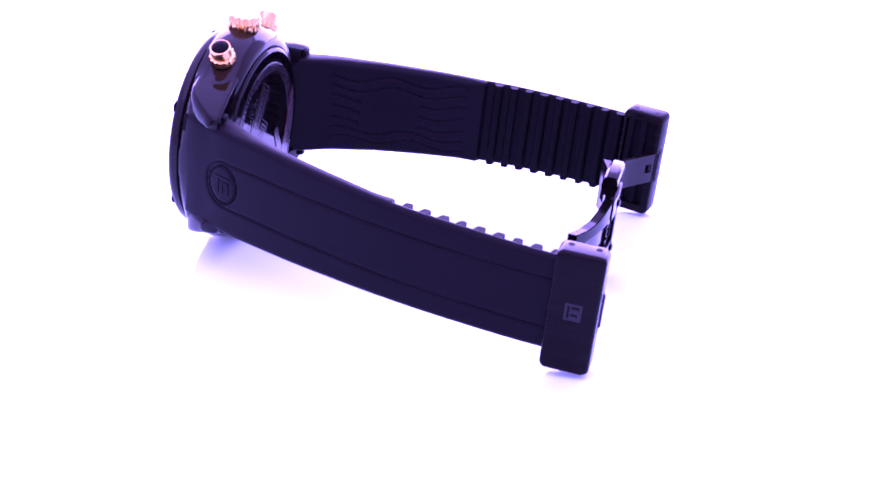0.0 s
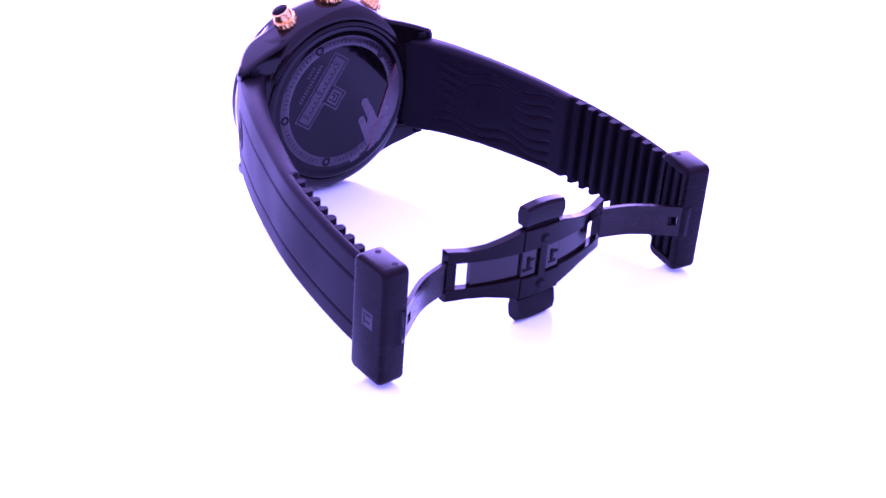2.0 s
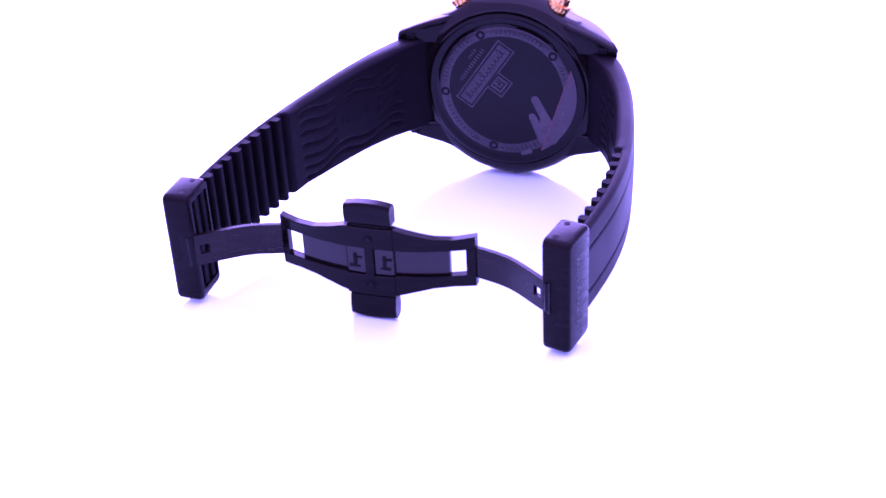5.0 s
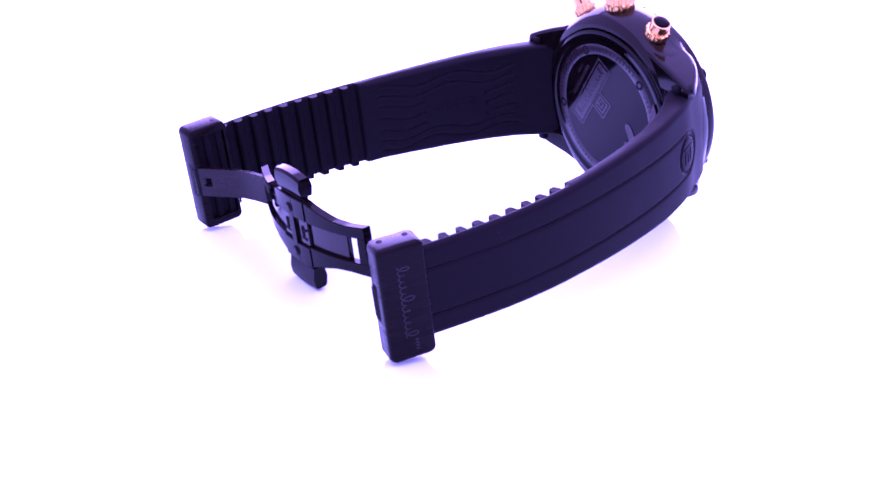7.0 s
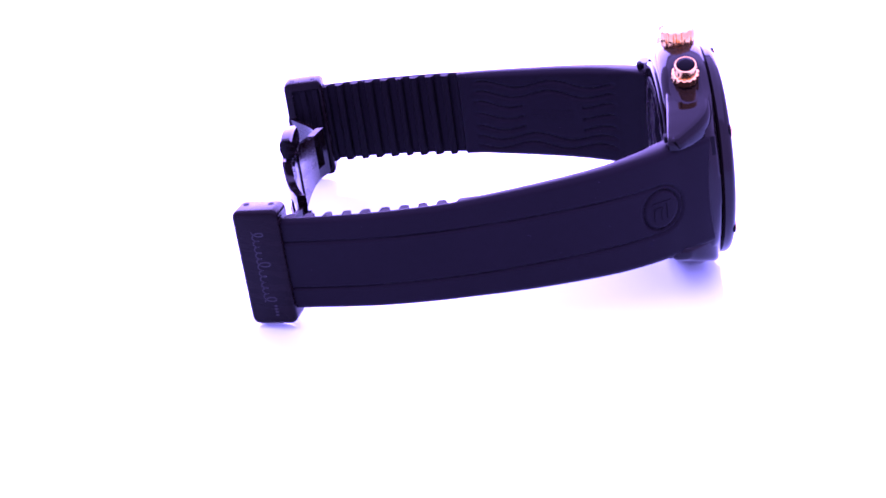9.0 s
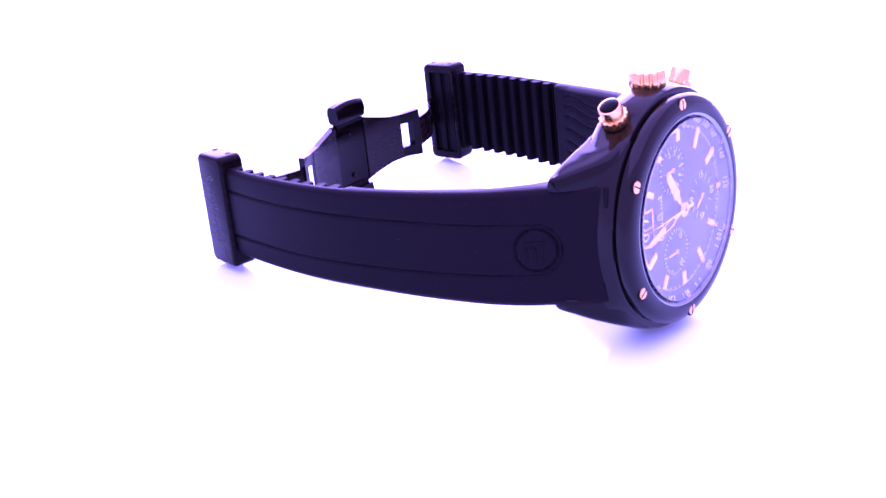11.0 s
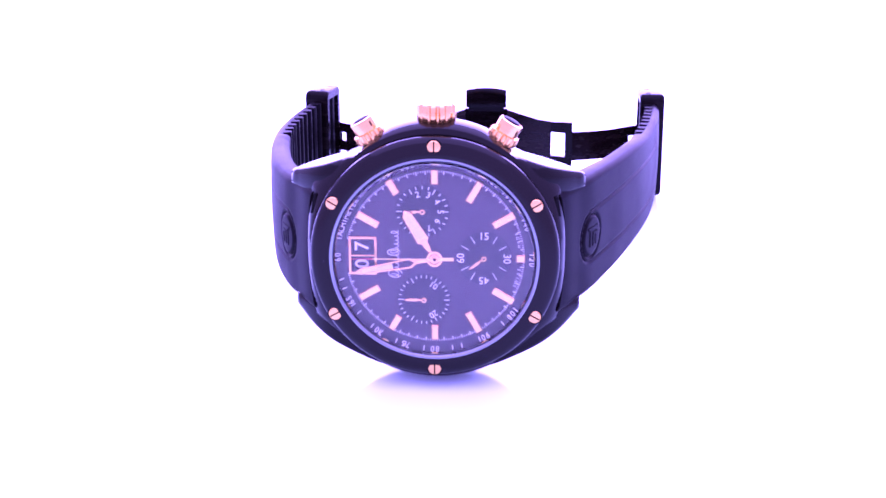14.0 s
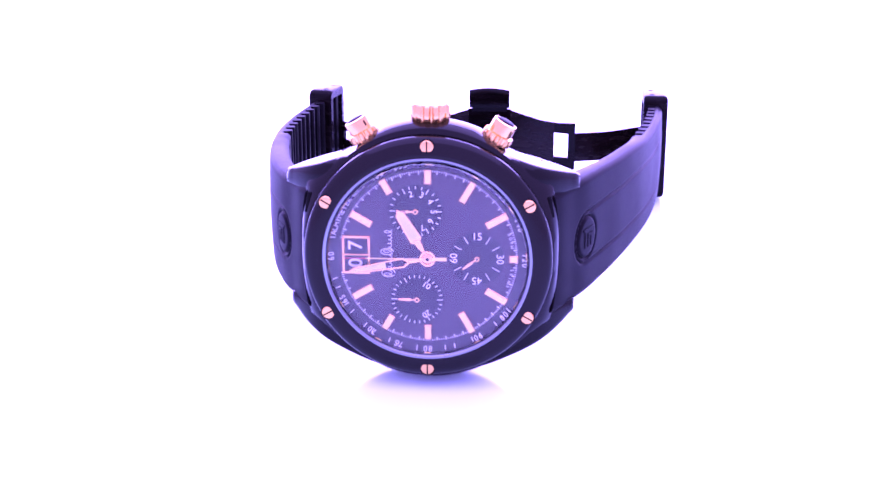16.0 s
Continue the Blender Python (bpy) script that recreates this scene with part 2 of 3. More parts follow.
def make_case():
    body = lathe([(0, 2.6), (22.4, 2.6), (23.4, 2.5), (24.5, 2.8), (25.0, 3.6), (25.3, 5.0), (25.65, 6.4), (25.4, 8.2), (24.9, 10.0), (24.0, 11.4), (23.0, 12.3),
                  (22.0, 12.7), (21.3, 12.8), (20.9, 12.4), (0, 12.4)], 128, turn=Matrix.Diagonal((0.966, 1, 1, 1)))
    for v in body.verts:
        # between the lugs the flanks flare out towards them
        r = math.hypot(v.co.x / 0.966, v.co.z)
        if r > 23.6:
            flare = 0.6 * float(np.interp(abs(v.co.z), (0, 13, 19), (1, 1, 0))) * float(np.interp(v.co.y, (2.8, 5.0), (0, 1)))
            v.co.x += math.copysign(flare * (0.966 * r - abs(v.co.x)), v.co.x)
        if v.co.z > 0:
            v.co.z = min(v.co.z, shoulder(abs(v.co.x)) - 0.05)
    case = part("case", body, BLACK, watch, "polished black plated steel case", sharp=40)
    for sx in (1, -1):
        for sz in (1, -1):
            secs = []
            for i in range(41):
                u = i / 40
                a = 10.5 + 17.7 * u if sz > 0 else 6.0 + 21.7 * u
                steps = [min(28.2, max(6.0, a + k * 0.4)) for k in range(-4, 5)]
                soft = lambda xs, zs: float(np.mean(np.interp(steps, xs, zs)))
                end = max(0.0, (a - 27.0) / 1.2)
                yf = soft((6, 18, 20.6, 22.4, 24.4, 26.2, 27.4, 28.2), (3.0, 3.1, 3.6, 4.7, 6.5, 8.7, 10.2, 11.4)) + 0.6 * end ** 2
                if sz > 0:
                    yb = soft((6, 14, 20, 25, 28.2), (11.5, 12.0, 12.8, 13.5, 13.8)) - 0.3 * end ** 2
                    zo = shoulder(a) - 0.5 * end ** 2
                    zb = zo - float(np.interp(a, (10.5, 15, 20, 28.2), (1.6, 0.45, 0.15, 0.1)))
                    rise = [(yf + 0.25, 11.5), (yf, 11.9), (yf, zo - 1.9), (yf + 0.15, zo - 1.15), (yf + 0.5, zo - 0.5), (yf + 1.0, zo - 0.15), (yf + 1.5, zo - 0.02), (yf + 1.9, zo), (yb - 1.3, zb),
                            (yb - 0.7, zb - 0.08), (yb - 0.3, zb - 0.3), (yb - 0.06, zb - 0.7), (yb, zb - 1.1), (yb, 11.6)]
                    secs.append([(sx * a, y, z) for y, z in rise])
                else:
                    yb = soft((6, 14, 20, 25, 27.4, 28.2), (11.5, 12.0, 13.0, 14.2, 14.6, 14.3)) - 0.5 * end ** 2
                    zo = soft((6, 9, 12, 16, 20, 23, 25.5, 27, 28.2), (24.2, 23.5, 22.5, 20.6, 18.5, 16.8, 15.2, 13.9, 12.9)) - 0.3 * end ** 2
                    lean = float(np.interp(a, (6, 18, 28.2), (3.6, 2.6, 0.2)))
                    ring = round_rect(sx * a, 10.8, zo, yf, yb, min(1.4, (zo - 10.8) * 0.47, (yb - yf) * 0.45))
                    secs.append([(x, y, -(z - lean * (y - yf) / (yb - yf) * (z - 10.8) / (zo - 10.8))) for x, y, z in ring])
            part("lug", loft(secs), LUG, case, sharp=62)
    # lug recesses and case slots aren't cut: dark blocks imitate the shade in them
    for sx in (1, -1):
        for sz in (1, -1):
            part("lug_recess_shade", box(sx * 24.6 - 1.1, sx * 24.6 + 1.1, 12.4 if sz > 0 else 13.2, 14.1 if sz > 0 else 14.8, sz * 13.1 - 0.7, sz * 13.1 + 0.7, 0.2), DARK, case)
        part("case_slot_shade", box(-0.5, 0.12, 3.5, 5.0, -1.9, 2.0, 0.1, turn=Matrix.Translation((sx * 23.1, 0, 9.6)) @ Matrix.Rotation(radians(-10 * sx), 4, "Y") @ Matrix.Diagonal((sx, 1, 1, 1))), DARK, case)


def make_bezel():
    bezel = part("bezel", lathe([(19.55, 1.2), (19.55, -0.45), (19.75, -0.7), (20.2, -0.78), (21.8, -0.5), (22.7, -0.15), (23.25, 0.4), (23.45, 1.2), (23.4, 2.0), (23.0, 2.45), (22.0, 2.5)], 128),
                 BLACK, watch, "glossy black round bezel held by six screws")
    for k in range(6):
        ang = radians(90 - 60 * k)
        m = pose(21.7 * math.cos(ang), -0.44, 21.7 * math.sin(ang)) @ Matrix.Rotation(-ang, 4, "Y") @ pose(0, 0, 0, 0, 0, 2)
        # dark disc and bar draw the shade round the screw and in its slot
        part("screw_recess_shade", lathe([(0, 0.05), (1.5, 0.05), (1.55, 0.15), (1.5, 0.5)], 28, turn=m), DARK, bezel)
        head = lathe([(0, -0.22), (1.1, -0.18), (1.24, -0.05), (1.25, 0.4)], 28, turn=m)
        screw = part("screw", head, ROSE, bezel, "slotted rose gold screw")
        part("slot_shade", box(-1.12, 1.12, -0.26, 0.1, -0.13, 0.13, 0.03, 1, turn=m), DARK, screw)


def make_crystal():
    glass = part("crystal", lathe([(0, -0.95), (18.2, -0.95), (18.5, -0.88), (18.64, -0.6), (18.64, 0.15), (0, 0.15)], 128), GLASS, watch, "clear flat sapphire crystal")
    glass.visible_shadow = False
    # added metal ring: the bright reflection of the glass bevel, built as a part
    part("crystal_bevel_glint", lathe([(18.66, 0.32), (18.74, -0.25), (19.15, -0.68), (19.45, -0.8), (19.64, -0.76), (19.64, 0.3)], 128, close=True), RIM_GLINT, watch, "thin bright metal ring standing in for the highlight on the crystal's bevel")


# ---------------------------------------------------------------- dial
DY = 2.0


def on_dial(r, deg):
    """Place on the dial; 0 degrees is six o'clock's way (x), 90 the crown's."""
    return r * math.cos(radians(deg)), r * math.sin(radians(deg))


def hand_shape(name, outline, x, z, deg, y0, y1, mat, parent, label=""):
    m = Matrix.Translation((x, 0, z)) @ Matrix.Rotation(-radians(deg), 4, "Y")
    return part(name, prism(outline, y0, y1, 0.04, m), mat, parent, label)


def make_dial():
    dial = part("dial", lathe([(0, DY), (17.0, DY), (17.0, DY + 0.4), (0, DY + 0.4)], 96), DIAL, watch, "dark sunray dial with three subdials and rose gold indices")
    flange = part("tachymeter_ring", lathe([(16.95, DY - 0.05), (17.4, DY - 0.35), (19.45, 0.35), (19.5, 1.0), (17.0, DY + 0.3)], 128, close=True), FLANGE, watch, "dark sloped tachymeter ring with white print")
    # applied indices: length and middle radius vary where the subdials leave room
    for deg, mid, long in ((90, 15.65, 2.9), (60, 14.8, 4.6), (30, 14.9, 4.6), (0, 16.1, 1.8), (-30, 14.9, 4.6), (-60, 14.8, 4.6), (-90, 15.0, 3.0), (-120, 15.2, 3.2), (-150, 14.3, 4.4), (150, 14.5, 4.6), (120, 15.7, 3.2)):
        x, z = on_dial(mid, deg)
        m = Matrix.Translation((x, 0, z)) @ Matrix.Rotation(-radians(deg), 4, "Y")
        ix = part("index", box(-long / 2, long / 2, DY - 0.5, DY + 0.1, -0.72, 0.72, 0.12, 1, m), ROSE, dial, "applied rose gold baton index")
        part("lume", box(-long / 2 + 0.28, long / 2 - 0.28, DY - 0.56, DY - 0.4, -0.48, 0.48, 0.02, 1, m), LUME, ix)
    for k in range(12):
        x, z = on_dial(18.95, 30 * k)
        m = Matrix.Translation((x, 0.66, z)) @ Matrix.Rotation(-radians(30 * k), 4, "Y") @ Matrix.Rotation(radians(-28), 4, "Z")
        part("flange_mark", box(-0.34, 0.34, -0.14, 0.1, -0.62, 0.62, 0.05, 1, m), LUME, flange)
    # minute track
    ticks = []
    for k in range(240):
        deg = 1.5 * k
        if 168 < deg < 192:
            continue
        long = 0.95 if k % 20 == 0 else 0.75 if k % 4 == 0 else 0.4
        wide = 0.19 if k % 4 == 0 else 0.12
        m = Matrix.Rotation(-radians(deg), 4, "Y")
        ticks.append(box(16.85 - long, 16.85, DY - 0.035, DY + 0.02, -wide / 2, wide / 2, 0, 1, m))
    part("minute_track", join(*ticks), PRINT, dial, "fine white minute track", kind="stuff")
    # subdials
    for x, z, count, words in ((-2.3, 8.9, 24, (("2", 105), ("3", 70), ("4", 35), ("5", 0), ("6", -33), ("7", -68))),
                               (9.2, -0.1, 12, (("60", 180), ("15", 90), ("30", 0), ("45", -90))),
                               (-2.1, -8.5, 30, (("10", 58), ("20", -58)))):
        sub = part("subdial", lathe([(0, DY - 0.02), (5.0, DY - 0.02), (5.1, DY - 0.06), (5.2, DY + 0.02)], 64, (x, 0, z)), SUBDIAL, dial, "recessed round subdial with white scale")
        marks = []
        for k in range(count):
            deg = 360 / count * k
            long = 1.1 if k % max(1, count // 6) == 0 and count > 12 else 0.6 if count > 12 else 1.6
            if count == 12 and k % 3 == 0:
                continue
            m = Matrix.Translation((x, 0, z)) @ Matrix.Rotation(-radians(deg), 4, "Y")
            wide = 0.055 if count == 12 else 0.065
            marks.append(box(4.9 - long, 4.9, DY - 0.08, DY - 0.01, -wide, wide, 0, 1, m))
        part("scale", join(*marks), PRINT, sub)
        for w, deg in words:
            r = 4.3 if count == 12 else 3.35
            part("numeral", lettering(w, 2.0 if count == 12 else 1.65, x + r * math.cos(radians(deg)), z + r * math.sin(radians(deg)), deg - 90, DY - 0.09), PRINT, sub)
    # big date
    date = part("date_window", join(box(-16.2, -10.9, DY - 0.35, DY, 3.45, 3.95, 0.06), box(-16.2, -10.9, DY - 0.35, DY, -3.55, -3.05, 0.06), box(-16.2, -15.75, DY - 0.35, DY, -3.5, 3.9, 0.06),
                                    box(-11.35, -10.9, DY - 0.35, DY, -3.5, 3.9, 0.06), box(-16.0, -11.1, DY - 0.3, DY, 0.05, 0.35, 0.04)), ROSE, dial, "rose gold framed big date window showing 07")
    part("date_disc", box(-15.8, -11.3, DY - 0.05, DY + 0.05, -3.1, 3.5, 0), SUBDIAL, date)
    part("date_numeral", lettering("0", 3.7, -13.6, -1.45, 90, DY - 0.1, bold=0.05), PRINT, date)
    part("date_numeral", lettering("7", 3.7, -13.6, 2.0, 90, DY - 0.1, bold=0.05), PRINT, date)
    # script mark between the date and the centre, as a plain stroke
    stroke = [(-7.3 - z, x) for x, z in script_line(-4.0, 5.2, 1.05, 12)]
    part("script_mark", ribbon(stroke, 0.12, DY - 0.05, DY - 0.01), PRINT, dial, "white flowing script mark as a stroke")
    for cx, cz, rx, rz in ((-7.5, -3.3, 1.25, 0.8), (-7.7, 0.9, 1.2, 0.6)):
        loops = [(cx + rx * math.cos(i * 0.22), cz + rz * math.sin(i * 0.22)) for i in range(27)]
        part("script_mark", ribbon(loops, 0.15, DY - 0.058, DY - 0.02), PRINT, dial)
    # origin words by six o'clock
    for words, d0 in (("SWISS", -14), ("MADE", 13)):
        for i, ch in enumerate(words):
            deg = d0 + (i - len(words) / 2 + 0.5) * 3.0 * (1 if d0 > 0 else 1)
            x, z = on_dial(16.0, deg)
            part("letter", lettering(ch, 0.85, x, z, deg + 90, DY - 0.05), PRINT, dial)
    # tachymeter numerals and words on the sloped ring
    def ring_word(words, deg, size, step):
        n = len(words)
        for i, ch in enumerate(words):
            d = deg - (i - (n - 1) / 2) * step
            if ch != " ":
                x, z = on_dial(18.1, d)
                bm = lettering(ch, size, 0, 0, 0, 0)
                bmesh.ops.transform(bm, matrix=Matrix.Translation((x, 1.15, z)) @ Matrix.Rotation(radians(90 - d), 4, "Y") @ Matrix.Rotation(radians(32), 4, "X"), verts=bm.verts)
                part("letter", bm, PRINT, flange)
    ring_word("TACHYMETER", 155.5, 1.4, 2.8)
    ring_word("km/h", 135, 1.2, 2.5)
    for w, d in (("400", 121), ("300", 106), ("240", 84), ("200", 66), ("180", 54), ("160", 42), ("140", 22), ("120", 0), ("100", -36), ("90", -58), ("80", -90), ("75", -108), ("70", -126), ("65", -152), ("60", 180)):
        ring_word(w, d, 1.5, 3.0)
    small = []
    for k in range(100):
        d = -172 + 1.45 * k
        m = Matrix.Rotation(-radians(d), 4, "Y") @ Matrix.Translation((18.0, 0.93, 0)) @ Matrix.Rotation(radians(-28), 4, "Z")
        if k % 4 == 0 and k % 12:
            small.append(box(-0.45, 0.45, -0.05, 0.02, -0.07, 0.07, 0, 1, m))
        m = Matrix.Rotation(-radians(d), 4, "Y") @ Matrix.Translation((19.15, 0.45, 0)) @ Matrix.Rotation(radians(-28), 4, "Z")
        small.append(box(-0.16, 0.16, -0.05, 0.02, -0.05, 0.05, 0, 1, m))
    part("ring_scale", join(*small), PRINT, flange, kind="stuff")
    # pointers
    hour = hand_shape("hour_pointer", [(-0.6, 0.3), (1.6, 0.3), (2.6, 0.55), (3.6, 0.6), (4.1, 1.25), (9.9, 0.95), (11.0, 0.0), (9.9, -0.95), (4.1, -1.25), (3.6, -0.6), (2.6, -0.55), (1.6, -0.3), (-0.6, -0.3)], 0, 0, 121.5, DY - 0.95, DY - 0.8, ROSE, dial, "broad rose gold hour pointer with cream lume")
    hand_shape("lume", [(4.3, 1.0), (9.7, 0.75), (10.5, 0.0), (9.7, -0.75), (4.3, -1.0)], 0, 0, 121.5, DY - 1.0, DY - 0.94, CREAM, hour)
    minute = part("minute_pointer", join(*[prism(o, DY - 1.2, DY - 1.06, 0.03, Matrix.Rotation(-radians(191.0), 4, "Y")) for o in (
        [(-0.7, 0.35), (2.8, 0.35), (3.6, 0.35), (3.6, -0.35), (2.8, -0.35), (-0.7, -0.35)],
        [(3.5, 0.35), (4.6, 1.0), (14.2, 0.62), (14.2, 0.36), (4.8, 0.68), (3.9, 0.0), (3.5, 0.0)],
        [(3.5, -0.35), (3.5, 0.0), (3.9, 0.0), (4.8, -0.68), (14.2, -0.36), (14.2, -0.62), (4.6, -1.0)],
        [(14.0, 0.64), (15.6, 0.0), (14.0, -0.64)])]), ROSE, dial, "open-worked rose gold minute pointer")
    hand_shape("lume", [(8.0, 0.5), (14.0, 0.34), (14.0, -0.34), (8.0, -0.5)], 0, 0, 191.0, DY - 1.21, DY - 1.08, CREAM, minute)
    seconds = part("seconds_pointer", join(prism([(0, 0.11), (12.5, 0.09), (12.5, -0.09), (0, -0.11)], DY - 1.36, DY - 1.26, 0.0, Matrix.Rotation(-radians(180.5), 4, "Y")),
                                           prism([(0, 0.3), (-3.6, 0.34), (-3.6, -0.34), (0, -0.3)], DY - 1.36, DY - 1.26, 0.02, Matrix.Rotation(-radians(180.5), 4, "Y"))), LUME, dial, "thin centre seconds pointer with a block counterweight")
    hand_shape("tip", [(11.6, 0.12), (16.0, 0.06), (16.0, -0.06), (11.6, -0.12)], 0, 0, 180.5, DY - 1.4, DY - 1.3, RED, seconds, "red tip")
    part("pointer_hub", lathe([(0, DY - 1.55), (0.7, DY - 1.5), (1.0, DY - 1.3), (1.05, DY - 0.5), (0.9, DY)], 32), ROSE, dial)
    part("hub_ring", lathe([(1.06, DY - 1.24), (1.1, DY - 1.3), (1.5, DY - 1.3), (1.55, DY - 1.24), (1.5, DY - 0.6), (1.06, DY - 0.6)], 36, close=True), ROSE, dial)
    part("hub_pin", lathe([(0, DY - 1.62), (0.3, DY - 1.6), (0.34, DY - 1.5)], 20), DARK, dial)
    for x, z, deg, long in ((-2.3, 8.9, 182, 3.7), (9.2, -0.1, 218, 3.6), (-2.1, -8.5, 180, 3.8)):
        small_pt = hand_shape("subdial_pointer", [(-0.6, 0.16), (1.0, 0.16), (1.4, 0.3), (long - 0.4, 0.2), (long, 0.0), (long - 0.4, -0.2), (1.4, -0.3), (1.0, -0.16), (-0.6, -0.16)], x, z, deg, DY - 0.4, DY - 0.28, ROSE, dial)
        part("hub", lathe([(0, DY - 0.5), (0.5, DY - 0.46), (0.62, DY - 0.2), (0.6, DY)], 24, (x, 0, z)), ROSE, small_pt)
        part("hub_pin", lathe([(0, DY - 0.53), (0.22, DY - 0.52), (0.25, DY - 0.45)], 16, (x, 0, z)), DARK, small_pt)


# ---------------------------------------------------------------- crown, pushers
def fluted(profile, teeth, deep, seg, m):
    """A turned grip with scallops on its rim: profile of (radius, height, scallop share)."""
    bm = bmesh.new()
    rings = []
    for r, h, share in profile:
        ring = []
        for k in range(seg):
            a = 2 * math.pi * k / seg
            w = max(0.0, math.cos(teeth * a))
            ring.append(bm.verts.new(m @ Vector(((r - deep * share * w ** 0.7) * math.cos(a), (r - deep * share * w ** 0.7) * math.sin(a), h))))
        rings.append(ring)
    for p, q in zip(rings, rings[1:]):
        for k in range(seg):
            bm.faces.new((p[k], p[(k + 1) % seg], q[(k + 1) % seg], q[k]))
    bm.faces.new(rings[0])
    bm.faces.new(rings[-1])
    return bm


def make_crown():
    m = pose(0.1, 7.2, 0)
    crown = part("crown", fluted([(2.6, 24.6, 0), (3.3, 24.9, 0.3), (3.68, 25.2, 1), (3.75, 26.6, 1), (3.68, 28.1, 1), (3.3, 28.45, 0.4), (2.6, 28.55, 0)], 13, 0.42, 208, m), ROSE, watch, "fluted rose gold winding crown", sharp=50)
    part("stem", fluted([(2.3, 23.5, 0), (2.3, 24.8, 0)], 1, 0, 48, m), BLACK, crown)
    part("crown_cap", fluted([(2.1, 28.5, 0), (2.0, 28.7, 0), (1.4, 28.78, 0)], 1, 0, 48, m), ROSE, crown)


def make_pusher(side):
    m = Matrix.Translation((0, 7.5, 0)) @ Matrix.Rotation(radians(29.6 * side), 4, "Y")
    body = part("pusher", fluted([(2.1, 22.6, 0), (2.1, 24.6, 0)], 1, 0, 48, m), ROSE, watch, "rose gold pusher with a black cabochon tip")
    part("grip_ring", fluted([(2.3, 24.2, 0), (2.85, 24.4, 0.6), (2.95, 25.2, 1), (2.85, 26.1, 1), (2.2, 26.3, 0.3)], 14, 0.35, 140, m), ROSE, body, sharp=50)
    part("collar", fluted([(2.3, 26.1, 0), (2.3, 28.3, 0), (2.24, 28.52, 0), (1.98, 28.58, 0), (1.88, 28.3, 0)], 1, 0, 48, m), ROSE, body)
    for k in range(2):
        # dark bar on the collar, for the shade of a notch
        part("notch_shade", box(2.0, 2.33, -0.2, 0.2, 26.8, 27.9, 0.06, 1, m @ Matrix.Rotation(radians(-45 + 180 * k), 4, "Z")), DARK, body)
    part("cabochon", fluted([(1.88, 28.2, 0), (1.86, 28.5, 0), (1.65, 28.72, 0), (1.2, 28.86, 0), (0.6, 28.94, 0), (0.05, 28.96, 0)], 1, 0, 40, m), ONYX, body, "domed black cabochon")


# ---------------------------------------------------------------- case back
def make_caseback():
    back = part("case_back", lathe([(20.9, 12.2), (20.7, 13.0), (20.2, 13.3), (19.4, 13.35), (18.9, 13.15), (18.2, 13.1), (17.6, 13.3), (0, 13.3)], 128), BACK, watch, "mirror black engraved screw-down case back")
    part("engraved_ring", lathe([(14.9, 13.31), (15.0, 13.36), (17.3, 13.36), (17.4, 13.31)], 128), ETCHED, back, "grey etched ring of worn lettering")
    for k in range(5):
        at = -77 + 72 * k
        x, z = on_dial(16.1, at)
        part("key_notch", lathe([(0, 13.42), (0.55, 13.42), (0.6, 13.4)], 24, (x, 0, z)), ETCHED, back)
        part("key_notch_rim", lathe([(0.6, 13.38), (0.65, 13.44), (1.1, 13.44), (1.15, 13.38)], 28, (x, 0, z)), DARK, back)
        bars = []
        for j in range(13):
            m = Matrix.Rotation(-radians(at + 11 + j * 4.2), 4, "Y") @ Matrix.Translation((16.1, 13.375, 0))
            bars.append(box(-0.5, 0.5, -0.02, 0.02, -0.10 - 0.08 * (j % 3), 0.14 + 0.1 * (j % 2), 0, 1, m))
        part("engraving", join(*bars), ETCH_DIM, back)
    # slanted emblem: a long framed bar with a square panel
    m = Matrix.Translation((5.4, 0, 4.2)) @ Matrix.Rotation(radians(55.2), 4, "Y")
    plate = part("emblem_plate", join(box(-10.1, 10.1, 13.34, 13.40, -2.6, 2.6, 0.02, 1, m), box(-2.8, 2.6, 13.34, 13.395, -7.0, -2.4, 0.02, 1, m)), ETCHED, back, "grey etched emblem with a framed bar and square")
    part("emblem_field", join(box(-9.7, 9.7, 13.41, 13.43, -2.2, 2.2, 0, 1, m), box(-2.4, 2.2, 13.405, 13.425, -6.6, -2.3, 0, 1, m)), BACK, plate)
    part("emblem_panel", join(box(-9.2, 9.2, 13.41, 13.44, -1.75, 1.75, 0, 1, m), box(-1.9, 1.7, 13.41, 13.438, -6.1, -2.8, 0, 1, m)), ETCHED, plate)
    bm = ribbon(script_line(-8.2, 8.2, 1.5, 12), 0.2, 13.445, 13.452)
    bmesh.ops.transform(bm, matrix=m, verts=bm.verts)
    part("emblem_script", bm, BACK, plate)
    part("emblem_square", join(box(-1.3, 1.1, 13.445, 13.46, -5.6, -5.2, 0, 1, m), box(-1.3, -0.9, 13.445, 13.46, -5.5, -3.2, 0, 1, m), box(0.7, 1.1, 13.445, 13.46, -5.5, -3.2, 0, 1, m),
                               box(-0.6, 0.4, 13.445, 13.46, -4.6, -4.1, 0, 1, m), box(-0.6, -0.2, 13.445, 13.46, -4.5, -3.2, 0, 1, m)), BACK, plate)
    rows = []
    for x0, x1, z0, tall in ((-5.4, 5.2, 4.1, 0.5), (-4.0, -0.8, 5.7, 0.38)):
        x = x0
        while x < x1:
            rows.append(box(x, x + 0.45, 13.34, 13.36, z0 - tall, z0 + tall, 0, 1, m))
            x += 0.85
    part("engraving", join(*rows), ETCHED, back)
    # protective film: a lifted crescent with a red edge, and a pull tab
    arc = [on_dial(18.3, 157 + i * 83 / 29) for i in range(30)]
